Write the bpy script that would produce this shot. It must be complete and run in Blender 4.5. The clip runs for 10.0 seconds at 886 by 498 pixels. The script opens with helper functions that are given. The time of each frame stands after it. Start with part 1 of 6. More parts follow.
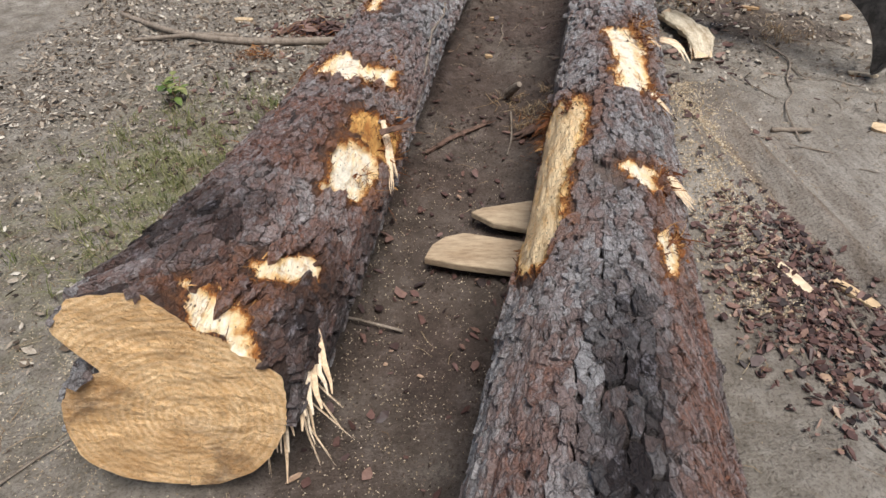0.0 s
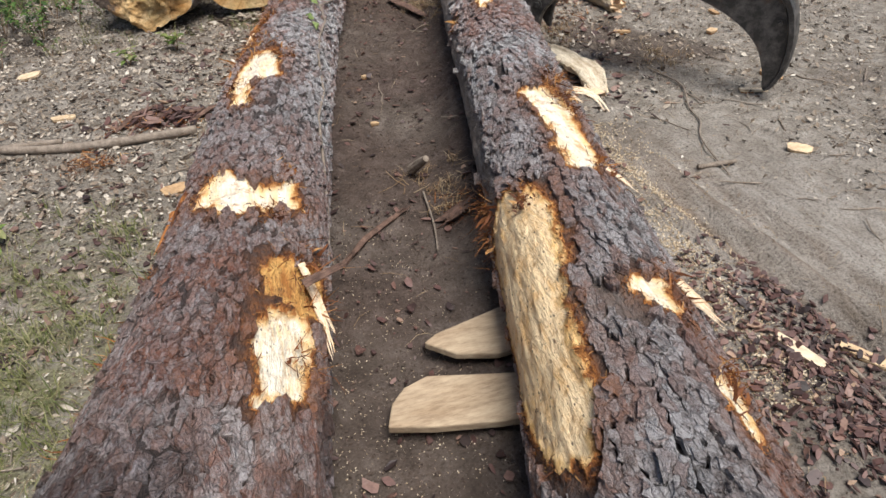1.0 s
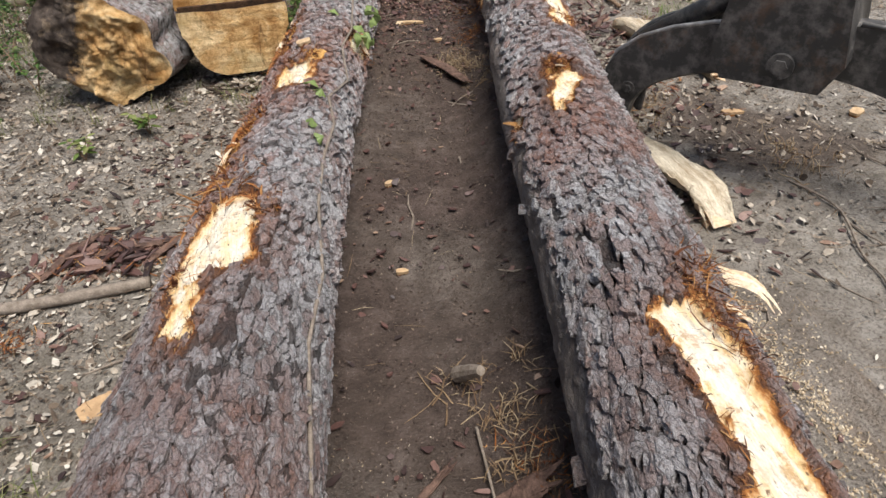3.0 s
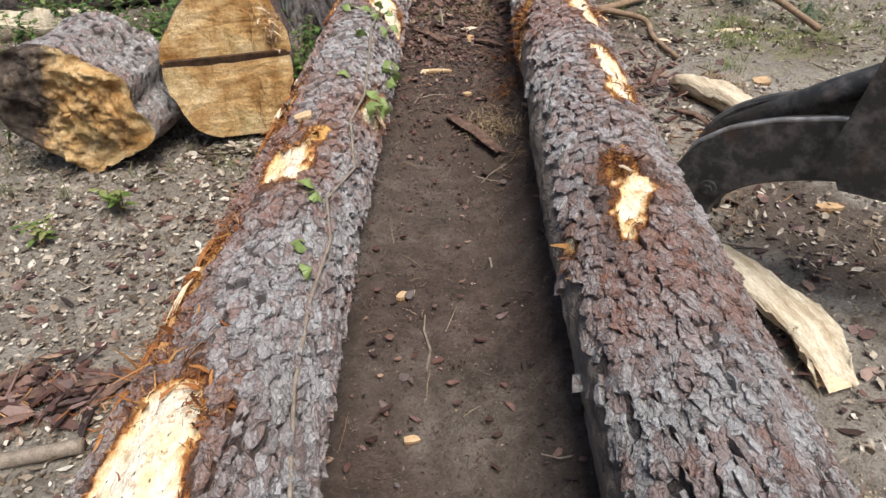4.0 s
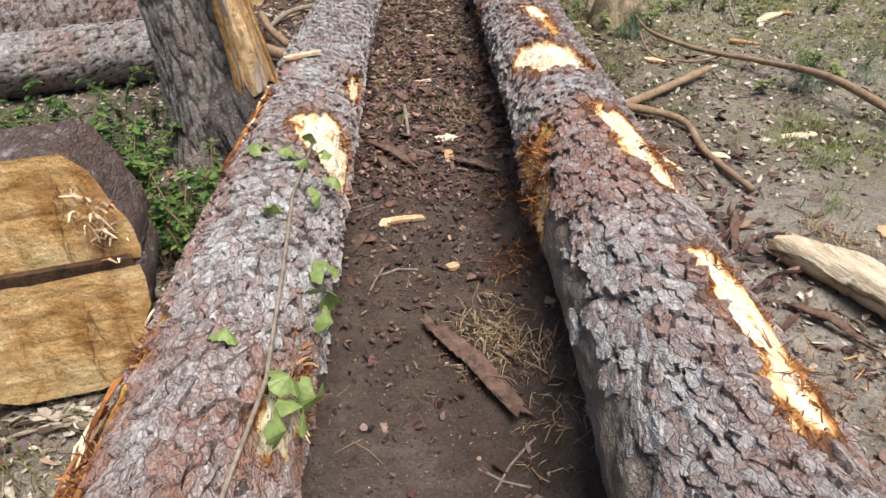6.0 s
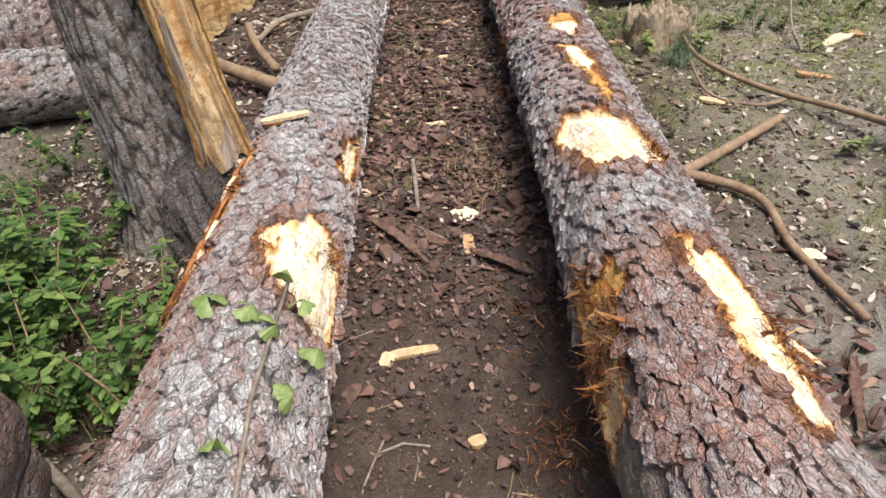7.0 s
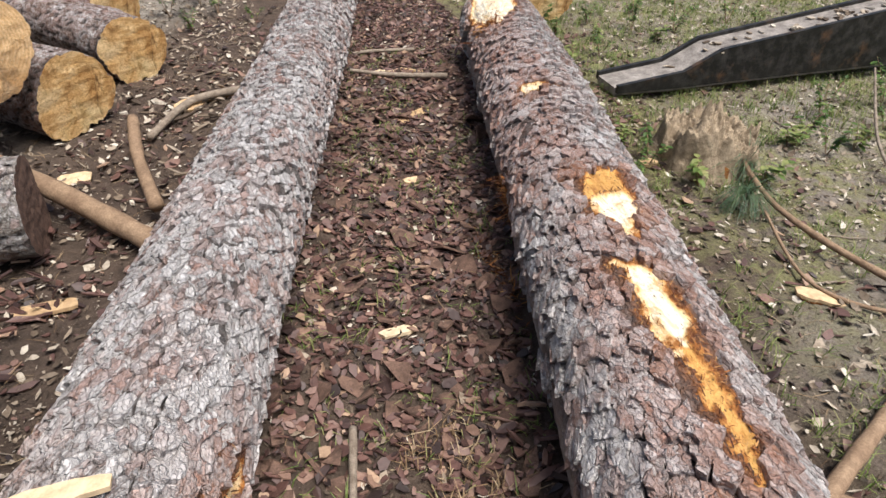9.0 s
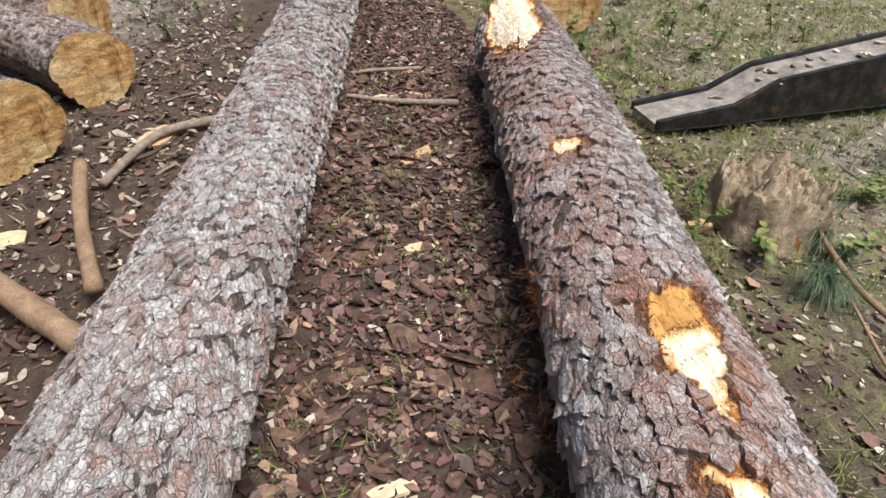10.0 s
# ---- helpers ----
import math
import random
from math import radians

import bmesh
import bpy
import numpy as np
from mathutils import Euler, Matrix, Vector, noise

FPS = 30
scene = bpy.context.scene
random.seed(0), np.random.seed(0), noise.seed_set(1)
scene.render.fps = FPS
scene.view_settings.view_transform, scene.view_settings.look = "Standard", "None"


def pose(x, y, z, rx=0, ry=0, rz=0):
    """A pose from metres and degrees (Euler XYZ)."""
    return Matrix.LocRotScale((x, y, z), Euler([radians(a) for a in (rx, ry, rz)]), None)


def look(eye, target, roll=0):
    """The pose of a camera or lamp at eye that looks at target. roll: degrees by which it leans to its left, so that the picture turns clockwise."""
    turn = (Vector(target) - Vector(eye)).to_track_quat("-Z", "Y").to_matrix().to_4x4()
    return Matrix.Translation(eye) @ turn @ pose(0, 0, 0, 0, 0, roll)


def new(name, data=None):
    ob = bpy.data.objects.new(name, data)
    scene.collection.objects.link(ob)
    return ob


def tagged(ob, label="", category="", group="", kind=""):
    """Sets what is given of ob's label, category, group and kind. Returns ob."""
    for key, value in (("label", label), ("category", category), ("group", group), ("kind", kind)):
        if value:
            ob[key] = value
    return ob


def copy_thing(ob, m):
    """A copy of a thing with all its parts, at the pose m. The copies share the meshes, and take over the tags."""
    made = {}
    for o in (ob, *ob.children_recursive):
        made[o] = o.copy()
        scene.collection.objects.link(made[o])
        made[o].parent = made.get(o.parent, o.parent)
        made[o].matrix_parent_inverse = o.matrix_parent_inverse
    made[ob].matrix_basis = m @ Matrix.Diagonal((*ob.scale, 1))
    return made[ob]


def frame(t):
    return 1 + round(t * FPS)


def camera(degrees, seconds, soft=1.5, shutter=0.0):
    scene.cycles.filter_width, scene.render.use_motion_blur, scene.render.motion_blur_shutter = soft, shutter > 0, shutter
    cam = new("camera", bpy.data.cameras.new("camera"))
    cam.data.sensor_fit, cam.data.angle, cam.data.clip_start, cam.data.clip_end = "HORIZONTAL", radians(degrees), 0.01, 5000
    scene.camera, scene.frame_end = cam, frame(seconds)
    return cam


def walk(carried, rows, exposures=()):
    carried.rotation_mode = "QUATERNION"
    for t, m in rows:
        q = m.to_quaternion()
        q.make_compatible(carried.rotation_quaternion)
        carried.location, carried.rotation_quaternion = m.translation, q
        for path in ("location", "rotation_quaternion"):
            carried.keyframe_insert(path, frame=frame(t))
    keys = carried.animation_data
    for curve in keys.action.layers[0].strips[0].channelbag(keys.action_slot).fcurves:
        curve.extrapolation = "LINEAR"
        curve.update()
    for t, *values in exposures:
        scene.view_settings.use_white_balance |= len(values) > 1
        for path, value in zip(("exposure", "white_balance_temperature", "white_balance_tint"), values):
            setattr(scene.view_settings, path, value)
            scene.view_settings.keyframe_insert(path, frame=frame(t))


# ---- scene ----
cam = camera(69.6, 10.0, soft=1.5)
EYES = [
    (0, (0.029, 0.029, 1.612), (0.04, 1.573, 0.341), -0.2),
    (0.5, (-0.071, 0.355, 1.619), (0.097, 1.942, 0.413), -4.7),
    (1, (-0.168, 0.709, 1.606), (0.253, 2.231, 0.379), -1.7),
    (1.5, (-0.121, 1.03, 1.571), (0.241, 2.576, 0.355), -0.5),
    (2, (-0.026, 1.282, 1.584), (0.315, 2.815, 0.347), -3.3),
    (2.5, (0.032, 1.687, 1.555), (0.41, 3.267, 0.39), -2.7),
    (2.7, (0.051, 1.818, 1.565), (0.4, 3.358, 0.336), -3.4),
    (3.8, (0.241, 2.609, 1.575), (0.549, 4.19, 0.389), -0.1),
    (4, (0.263, 2.752, 1.562), (0.541, 4.337, 0.374), -2.6),
    (4.5, (0.302, 3.195, 1.517), (0.716, 4.817, 0.422), -3.6),
    (5, (0.34, 3.493, 1.524), (0.755, 5.074, 0.371), -1.2),
    (5.5, (0.482, 3.93, 1.483), (0.849, 5.497, 0.295), -0.3),
    (6, (0.571, 4.389, 1.459), (0.966, 6.005, 0.349), -2.5),
    (6.2, (0.599, 4.576, 1.486), (0.991, 6.178, 0.356), -2.9),
    (7.3, (0.798, 5.466, 1.56), (1.168, 7.042, 0.385), -1.5),
    (7.5, (0.829, 5.595, 1.553), (1.212, 7.175, 0.388), -1.6),
    (8, (0.869, 6.041, 1.529), (1.391, 7.598, 0.388), -2.2),
    (8.5, (0.928, 6.386, 1.532), (1.402, 7.981, 0.424), -1.0),
    (9, (1.144, 6.875, 1.552), (1.633, 8.438, 0.405), 2.2),
    (9.5, (1.238, 7.127, 1.591), (1.659, 8.702, 0.434), -0.1),
    (10, (1.309, 7.541, 1.545), (1.782, 9.086, 0.367), 3.1),
]
walk(cam, [(t, look(eye, aim, roll)) for t, eye, aim, roll in EYES], exposures=[(0, 0.1, 6250, 9), (1, 0.27, 6250, 9), (2.2, 0.2, 6250, 9), (4, 0.36, 6350, 9), (7.5, 0.55, 6450, 10), (10, 0.45, 6450, 10)])

# ---- light: a bright, hazy sky over a clearing, the sun veiled and high to the right ----
world = bpy.data.worlds.new("world")
scene.world = world
world.use_nodes = True
sky = world.node_tree.nodes.new("ShaderNodeTexSky")
sky.sky_type, sky.sun_disc = "NISHITA", False
SUN_UP, SUN_TURN = radians(69), radians(150)
sky.sun_elevation, sky.sun_rotation, sky.air_density, sky.dust_density = SUN_UP, SUN_TURN, 1.0, 4.0
world.node_tree.links.new(sky.outputs[0], world.node_tree.nodes["Background"].inputs[0])
world.node_tree.nodes["Background"].inputs[1].default_value = 0.082
sun = new("sun", bpy.data.lights.new("sun", "SUN"))
sun.data.energy, sun.data.angle, sun.data.color = 4.2, radians(36), (1.0, 0.965, 0.915)
sun.matrix_world = look((0, 0, 0), (-math.sin(SUN_TURN) * math.cos(SUN_UP), -math.cos(SUN_TURN) * math.cos(SUN_UP), -math.sin(SUN_UP)))


# ---- materials ----
class Nodes:
    def __init__(self, name):
        self.m = bpy.data.materials.new(name)
        self.m.use_nodes = True
        self.t = self.m.node_tree
        self.b = self.t.nodes["Principled BSDF"]
        self.b.inputs["Specular IOR Level"].default_value = 0.3
        self.co = self.t.nodes.new("ShaderNodeTexCoord").outputs["Object"]

    def put(self, socket, value):
        if hasattr(value, "is_output"):
            self.t.links.new(value, socket)
        elif isinstance(value, tuple) and len(value) == 3 and socket.type == "RGBA":
            socket.default_value = (*value, 1)
        else:
            socket.default_value = value

    def scaled(self, sx, sy, sz, co=None):
        n = self.t.nodes.new("ShaderNodeMapping")
        self.put(n.inputs["Vector"], co or self.co)
        n.inputs["Scale"].default_value = (sx, sy, sz)
        return n.outputs[0]

    def noise(self, scale, detail=4, rough=0.6, co=None, warp=0.0):
        n = self.t.nodes.new("ShaderNodeTexNoise")
        self.put(n.inputs["Vector"], co or self.co)
        n.inputs["Scale"].default_value, n.inputs["Detail"].default_value = scale, detail
        n.inputs["Roughness"].default_value, n.inputs["Distortion"].default_value = rough, warp
        return n.outputs["Fac"]

    def cells(self, scale, co=None, feature="F1"):
        n = self.t.nodes.new("ShaderNodeTexVoronoi")
        n.feature = feature
        self.put(n.inputs["Vector"], co or self.co)
        n.inputs["Scale"].default_value = scale
        return n.outputs

    def ramp(self, fac, *stops):
        n = self.t.nodes.new("ShaderNodeValToRGB")
        self.put(n.inputs[0], fac)
        e = n.color_ramp.elements
        while len(e) < len(stops):
            e.new(0.5)
        for el, (p, c) in zip(e, stops):
            el.position = p
            el.color = (*c, 1) if isinstance(c, tuple) else (c, c, c, 1)
        return n.outputs[0]

    def mix(self, fac, a, b, how="MIX"):
        n = self.t.nodes.new("ShaderNodeMix")
        n.data_type, n.blend_type = "RGBA", how
        self.put(n.inputs[0], fac), self.put(n.inputs[6], a), self.put(n.inputs[7], b)
        return n.outputs[2]

    def sum(self, a, b, how="ADD"):
        n = self.t.nodes.new("ShaderNodeMath")
        n.operation = how
        self.put(n.inputs[0], a), self.put(n.inputs[1], b)
        return n.outputs[0]

    def warped(self, co, scale, amount):
        """Coordinates pushed about by noise, for ragged cells."""
        n, v = self.t.nodes.new("ShaderNodeTexNoise"), self.t.nodes.new("ShaderNodeVectorMath")
        self.put(n.inputs["Vector"], self.co)
        n.inputs["Scale"].default_value, n.inputs["Detail"].default_value = scale, 4
        v.operation = "MULTIPLY_ADD"
        self.put(v.inputs[0], n.outputs["Color"])
        v.inputs[1].default_value = (amount, amount, amount)
        self.put(v.inputs[2], co)
        return v.outputs[0]

    def axes(self):
        n = self.t.nodes.new("ShaderNodeSeparateXYZ")
        self.put(n.inputs[0], self.co)
        return n.outputs

    def attr(self, name):
        n = self.t.nodes.new("ShaderNodeAttribute")
        n.attribute_name = name
        return n.outputs["Fac"]

    def island(self):
        return self.t.nodes.new("ShaderNodeNewGeometry").outputs["Random Per Island"]

    def each(self):
        return self.t.nodes.new("ShaderNodeObjectInfo").outputs["Random"]

    def done(self, colour, rough=0.85, height=None, far=0.004, strength=0.7, spec=0.3, metal=0.0):
        self.put(self.b.inputs["Base Color"], colour)
        self.put(self.b.inputs["Roughness"], rough)
        self.b.inputs["Specular IOR Level"].default_value = spec
        self.b.inputs["Metallic"].default_value = metal
        if height is not None:
            n = self.t.nodes.new("ShaderNodeBump")
            n.inputs["Strength"].default_value, n.inputs["Distance"].default_value = strength, far
            self.put(n.inputs["Height"], height)
            self.t.links.new(n.outputs[0], self.b.inputs["Normal"])
        return self.m


def make_bark(name, grey=(0.43, 0.405, 0.395), brown=(0.16, 0.118, 0.1), red=(0.2, 0.058, 0.03)):
    """Scaly bark: flakes at two sizes with dark torn seams, grey tops, rusty fresh breaks."""
    n = Nodes(name)
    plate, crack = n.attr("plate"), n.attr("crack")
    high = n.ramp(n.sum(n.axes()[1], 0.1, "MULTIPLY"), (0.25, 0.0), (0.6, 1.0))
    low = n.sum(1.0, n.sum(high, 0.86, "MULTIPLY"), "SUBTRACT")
    long = n.scaled(1, 0.5, 1)
    coarse = n.warped(long, 30, 0.034)
    flake = n.ramp(n.cells(36, coarse)["Color"], (0.25, 0.0), (0.75, 1.0))
    seam = n.ramp(n.cells(36, coarse, "DISTANCE_TO_EDGE")["Distance"], (0.0, 1.0), (0.09, 0.0))
    small = n.warped(long, 70, 0.016)
    chip = n.ramp(n.cells(92, small)["Color"], (0.25, 0.0), (0.75, 1.0))
    nick = n.ramp(n.cells(92, small, "DISTANCE_TO_EDGE")["Distance"], (0.0, 1.0), (0.11, 0.0))
    mid = n.noise(9, 4, 0.6)
    grain = n.noise(62, 7, 0.8, n.scaled(1.25, 0.5, 1.25), 0.5)
    tone = n.sum(n.sum(n.sum(plate, 0.26, "MULTIPLY"), n.sum(flake, 0.2, "MULTIPLY")), n.sum(n.sum(chip, 0.16, "MULTIPLY"), n.sum(n.sum(mid, 0.3, "MULTIPLY"), n.sum(n.sum(grain, 0.5, "MULTIPLY"), n.sum(low, 0.035, "MULTIPLY")))))
    c = n.ramp(tone, (0.39, brown), (0.57, grey), (0.82, (0.63, 0.605, 0.6)))
    rusty = n.ramp(n.sum(n.sum(flake, 0.5, "MULTIPLY"), n.noise(5.5, 6, 0.7, n.scaled(1, 0.55, 1), 0.4)), (0.8, 0.0), (0.94, 0.6))
    c = n.mix(rusty, c, n.mix(grain, (0.1, 0.045, 0.032), (0.36, 0.19, 0.14)))
    c = n.mix(n.sum(n.attr("red"), n.ramp(n.sum(grain, n.sum(chip, 0.3, "MULTIPLY")), (0.45, 1.0), (0.85, 0.45)), "MULTIPLY"), c, n.mix(n.sum(n.sum(flake, 0.5, "MULTIPLY"), n.sum(grain, 0.5, "MULTIPLY")), red, (0.46, 0.2, 0.115)))
    speck = n.noise(170, 5, 0.8, n.scaled(1, 0.7, 1))
    c = n.mix(n.ramp(speck, (0.54, 0.0), (0.64, 0.6)), c, n.mix(0.5, c, (0.66, 0.64, 0.66)))
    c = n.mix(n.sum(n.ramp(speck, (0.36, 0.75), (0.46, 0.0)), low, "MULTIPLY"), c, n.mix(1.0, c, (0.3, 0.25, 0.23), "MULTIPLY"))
    c = n.mix(n.attr("dark"), c, n.mix(n.ramp(n.noise(20, 6, 0.78, n.scaled(1, 0.5, 1)), (0.54, 0.0), (0.66, 0.8)), (0.026, 0.018, 0.018), (0.38, 0.35, 0.37)))
    worn = n.ramp(n.noise(13, 3, 0.6), (0.35, 0.35), (0.6, 1.0))
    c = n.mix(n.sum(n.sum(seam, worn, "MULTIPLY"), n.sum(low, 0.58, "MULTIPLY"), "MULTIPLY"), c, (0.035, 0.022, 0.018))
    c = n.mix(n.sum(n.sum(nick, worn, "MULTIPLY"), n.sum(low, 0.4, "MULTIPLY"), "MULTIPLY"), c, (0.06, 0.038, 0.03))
    # gaps between plates: dark fissure bark, blackened further for the shade in them
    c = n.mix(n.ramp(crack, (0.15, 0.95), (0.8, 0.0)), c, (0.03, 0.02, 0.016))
    c = n.mix(n.sum(n.attr("rim"), n.ramp(n.noise(34, 4, 0.7), (0.36, 0.15), (0.58, 1.0)), "MULTIPLY"), c, n.mix(n.noise(70, 3), (0.12, 0.036, 0.014), (0.5, 0.2, 0.06)))
    c = n.mix(n.attr("mud"), c, n.ramp(n.noise(14, 6, 0.7, n.scaled(1, 0.25, 1)), (0.3, (0.2, 0.155, 0.125)), (0.7, (0.36, 0.3, 0.25))))
    h = n.sum(n.sum(n.sum(flake, 0.5, "MULTIPLY"), n.sum(chip, 0.25, "MULTIPLY")), n.sum(n.sum(grain, n.sum(n.noise(30, 6, 0.75), n.sum(n.noise(220, 3, 0.75), 0.2, "MULTIPLY"))), n.sum(0.2, low), "MULTIPLY"))
    h = n.sum(h, n.sum(n.sum(seam, 0.5, "MULTIPLY"), n.sum(nick, 0.25, "MULTIPLY")), "SUBTRACT")
    return n.done(c, n.ramp(grain, (0.38, 0.85), (0.62, 0.45)), h, 0.014, 1.0, 0.45)


def make_peeled(name, pale=(0.93, 0.85, 0.69), deep=(0.88, 0.66, 0.36), stain=0.25, stretch=(1, 0.12, 1)):
    """Bare wood under torn bark: streaks along the grain, flecks of bark left on it, orange towards its rim."""
    n = Nodes(name)
    along = n.scaled(*stretch)
    streak = n.noise(30, 6, 0.7, along, 0.6)
    blot = n.noise(14, 5, 0.75)
    c = n.mix(n.ramp(n.sum(n.sum(streak, 0.6, "MULTIPLY"), n.sum(blot, 0.4, "MULTIPLY")), (0.4, 0.0), (0.54, 1.0)), deep, pale)
    c = n.mix(n.ramp(n.noise(23, 5, 0.75), (0.54, 0.0), (0.63, stain + 0.35)), c, (0.48, 0.23, 0.06))
    c = n.mix(n.ramp(n.noise(9, 5, 0.75), (0.56, 0.0), (0.66, stain)), c, (0.22, 0.1, 0.04))
    reach = n.sum(n.attr("edge"), n.sum(n.noise(20, 6, 0.75, n.scaled(1, 0.5, 1)), 1.3, "MULTIPLY"))
    c = n.mix(n.ramp(n.sum(reach, 0.5, "MULTIPLY"), (0.4, 1.0), (0.68, 0.0)), c, n.ramp(n.sum(reach, 0.5, "MULTIPLY"), (0.3, (0.13, 0.042, 0.014)), (0.4, (0.45, 0.18, 0.045)), (0.52, (0.85, 0.52, 0.17))))
    c = n.mix(n.ramp(n.noise(48, 4, 0.7, n.scaled(1, 0.45, 1)), (0.63, 0.0), (0.69, 0.85)), c, (0.17, 0.07, 0.03))
    c = n.mix(n.ramp(n.cells(60, n.scaled(1, 0.5, 1))[0], (0.1, 0.85), (0.17, 0.0)), c, (0.07, 0.035, 0.02))
    return n.done(c, 0.6, n.sum(streak, n.sum(n.noise(130, 4, 0.75, along), blot), "ADD"), 0.012, 1.0, 0.3)


def make_cut(name, pale=(0.74, 0.52, 0.25), dark=(0.5, 0.29, 0.1), rings=70, weather=0.35, saw=0.35, growth=0.26):
    """Sawn end grain: faint growth rings round the middle, saw marks across, stains."""
    n = Nodes(name)
    w = n.t.nodes.new("ShaderNodeTexWave")
    w.wave_type, w.rings_direction = "RINGS", "Z"
    n.put(w.inputs["Vector"], n.co)
    w.inputs["Scale"].default_value, w.inputs["Distortion"].default_value = rings / 6.3, 4.0
    w.inputs["Detail"].default_value, w.inputs["Detail Scale"].default_value = 3, 0.5
    s = n.t.nodes.new("ShaderNodeTexWave")
    s.bands_direction = "Y"
    n.put(s.inputs["Vector"], n.co)
    s.inputs["Scale"].default_value, s.inputs["Distortion"].default_value = 13, 14.0
    blot, chew = n.noise(4.5, 6, 0.7), n.noise(24, 6, 0.75)
    ring = n.ramp(n.sum(n.sum(w.outputs["Fac"], growth, "MULTIPLY"), n.sum(chew, 1 - growth, "MULTIPLY")), (0.34, 0.0), (0.66, 1.0))
    c = n.mix(ring, dark, pale)
    c = n.mix(n.ramp(n.noise(2.4, 5, 0.6, None, 0.8), (0.46, 0.0), (0.62, weather + 0.15)), c, (0.46, 0.24, 0.085))
    c = n.mix(n.ramp(blot, (0.48, 0.0), (0.66, weather * 0.7)), c, (0.4, 0.2, 0.07))
    c = n.mix(n.ramp(n.noise(3.2, 6, 0.72, None, 0.6), (0.55, 0.0), (0.68, weather + 0.35)), c, (0.13, 0.09, 0.06))
    c = n.mix(n.ramp(n.noise(3.0, 5, 0.7, n.scaled(1, 3, 1)), (0.56, 0.0), (0.7, 0.6)), c, (0.92, 0.69, 0.45))
    c = n.mix(n.sum(n.ramp(s.outputs["Fac"], (0.5, 0.0), (1.0, 1.0)), saw * 0.6, "MULTIPLY"), c, (0.88, 0.6, 0.34))
    c = n.mix(n.ramp(n.noise(90, 5, 0.8), (0.5, 0.0), (0.68, weather)), c, (0.28, 0.14, 0.05))
    return n.done(c, 0.8, n.sum(n.sum(s.outputs["Fac"], 0.06, "MULTIPLY"), n.sum(chew, n.sum(n.noise(110, 5, 0.75), 0.7, "MULTIPLY"))), 0.012, 0.9)


def make_old_cut(name, rot=0.0):
    """A weathered sawn face: tan and orange fields, faint saw lines across, dark checks, rot in from one side."""
    n = Nodes(name)
    field, fine = n.noise(4.2, 6, 0.65, None, 0.8), n.noise(60, 6, 0.78)
    c = n.ramp(field, (0.34, (0.4, 0.2, 0.06)), (0.48, (0.72, 0.46, 0.2)), (0.6, (0.9, 0.68, 0.38)))
    c = n.mix(n.ramp(n.noise(34, 5, 0.75, n.scaled(0.12, 1, 1)), (0.42, 0.5), (0.58, 0.0)), c, n.mix(1.0, c, (0.6, 0.48, 0.36), "MULTIPLY"))
    c = n.mix(n.ramp(n.noise(7, 5, 0.7, n.scaled(1, 0.35, 1)), (0.57, 0.0), (0.68, 0.7)), c, (0.3, 0.14, 0.045))
    c = n.mix(n.ramp(n.noise(5, 5, 0.7, n.scaled(2.5, 0.5, 1), 1.2), (0.6, 0.0), (0.68, 0.75)), c, (0.14, 0.07, 0.03))
    c = n.mix(n.ramp(n.noise(2.6, 4, 0.6), (0.55, 0.0), (0.7, 0.5)), c, (0.36, 0.3, 0.12))
    c = n.mix(n.ramp(fine, (0.36, 0.7), (0.5, 0.0)), c, n.mix(1.0, c, (0.5, 0.4, 0.3), "MULTIPLY"))
    h = n.sum(n.sum(fine, 0.6, "MULTIPLY"), n.noise(12, 6, 0.75))
    if rot:
        ax = n.axes()
        side = n.sum(n.sum(ax[1], 0.7, "MULTIPLY"), n.sum(ax[0], -2.0, "MULTIPLY"))
        m = n.ramp(n.sum(side, n.noise(6, 6, 0.75)), (0.66, 0.0), (0.84, rot))
        c = n.mix(m, c, n.ramp(n.noise(11, 6, 0.75), (0.35, (0.035, 0.025, 0.02)), (0.55, (0.13, 0.1, 0.08)), (0.7, (0.36, 0.27, 0.18))))
    return n.done(c, 0.85, h, 0.022, 1.0, 0.2)


def make_scatter(name, stops, rough=0.85, grain=60, by="island", spec=0.3):
    n = Nodes(name)
    c = n.ramp(n.island() if by == "island" else n.each(), *stops)
    c = n.mix(n.ramp(n.noise(grain, 4, 0.7), (0.35, 0.6), (0.65, 0.0)), c, n.mix(1.0, c, (0.42, 0.36, 0.32), "MULTIPLY"))
    return n.done(c, rough, n.noise(grain * 1.6, 3), 0.003, 0.6, spec)


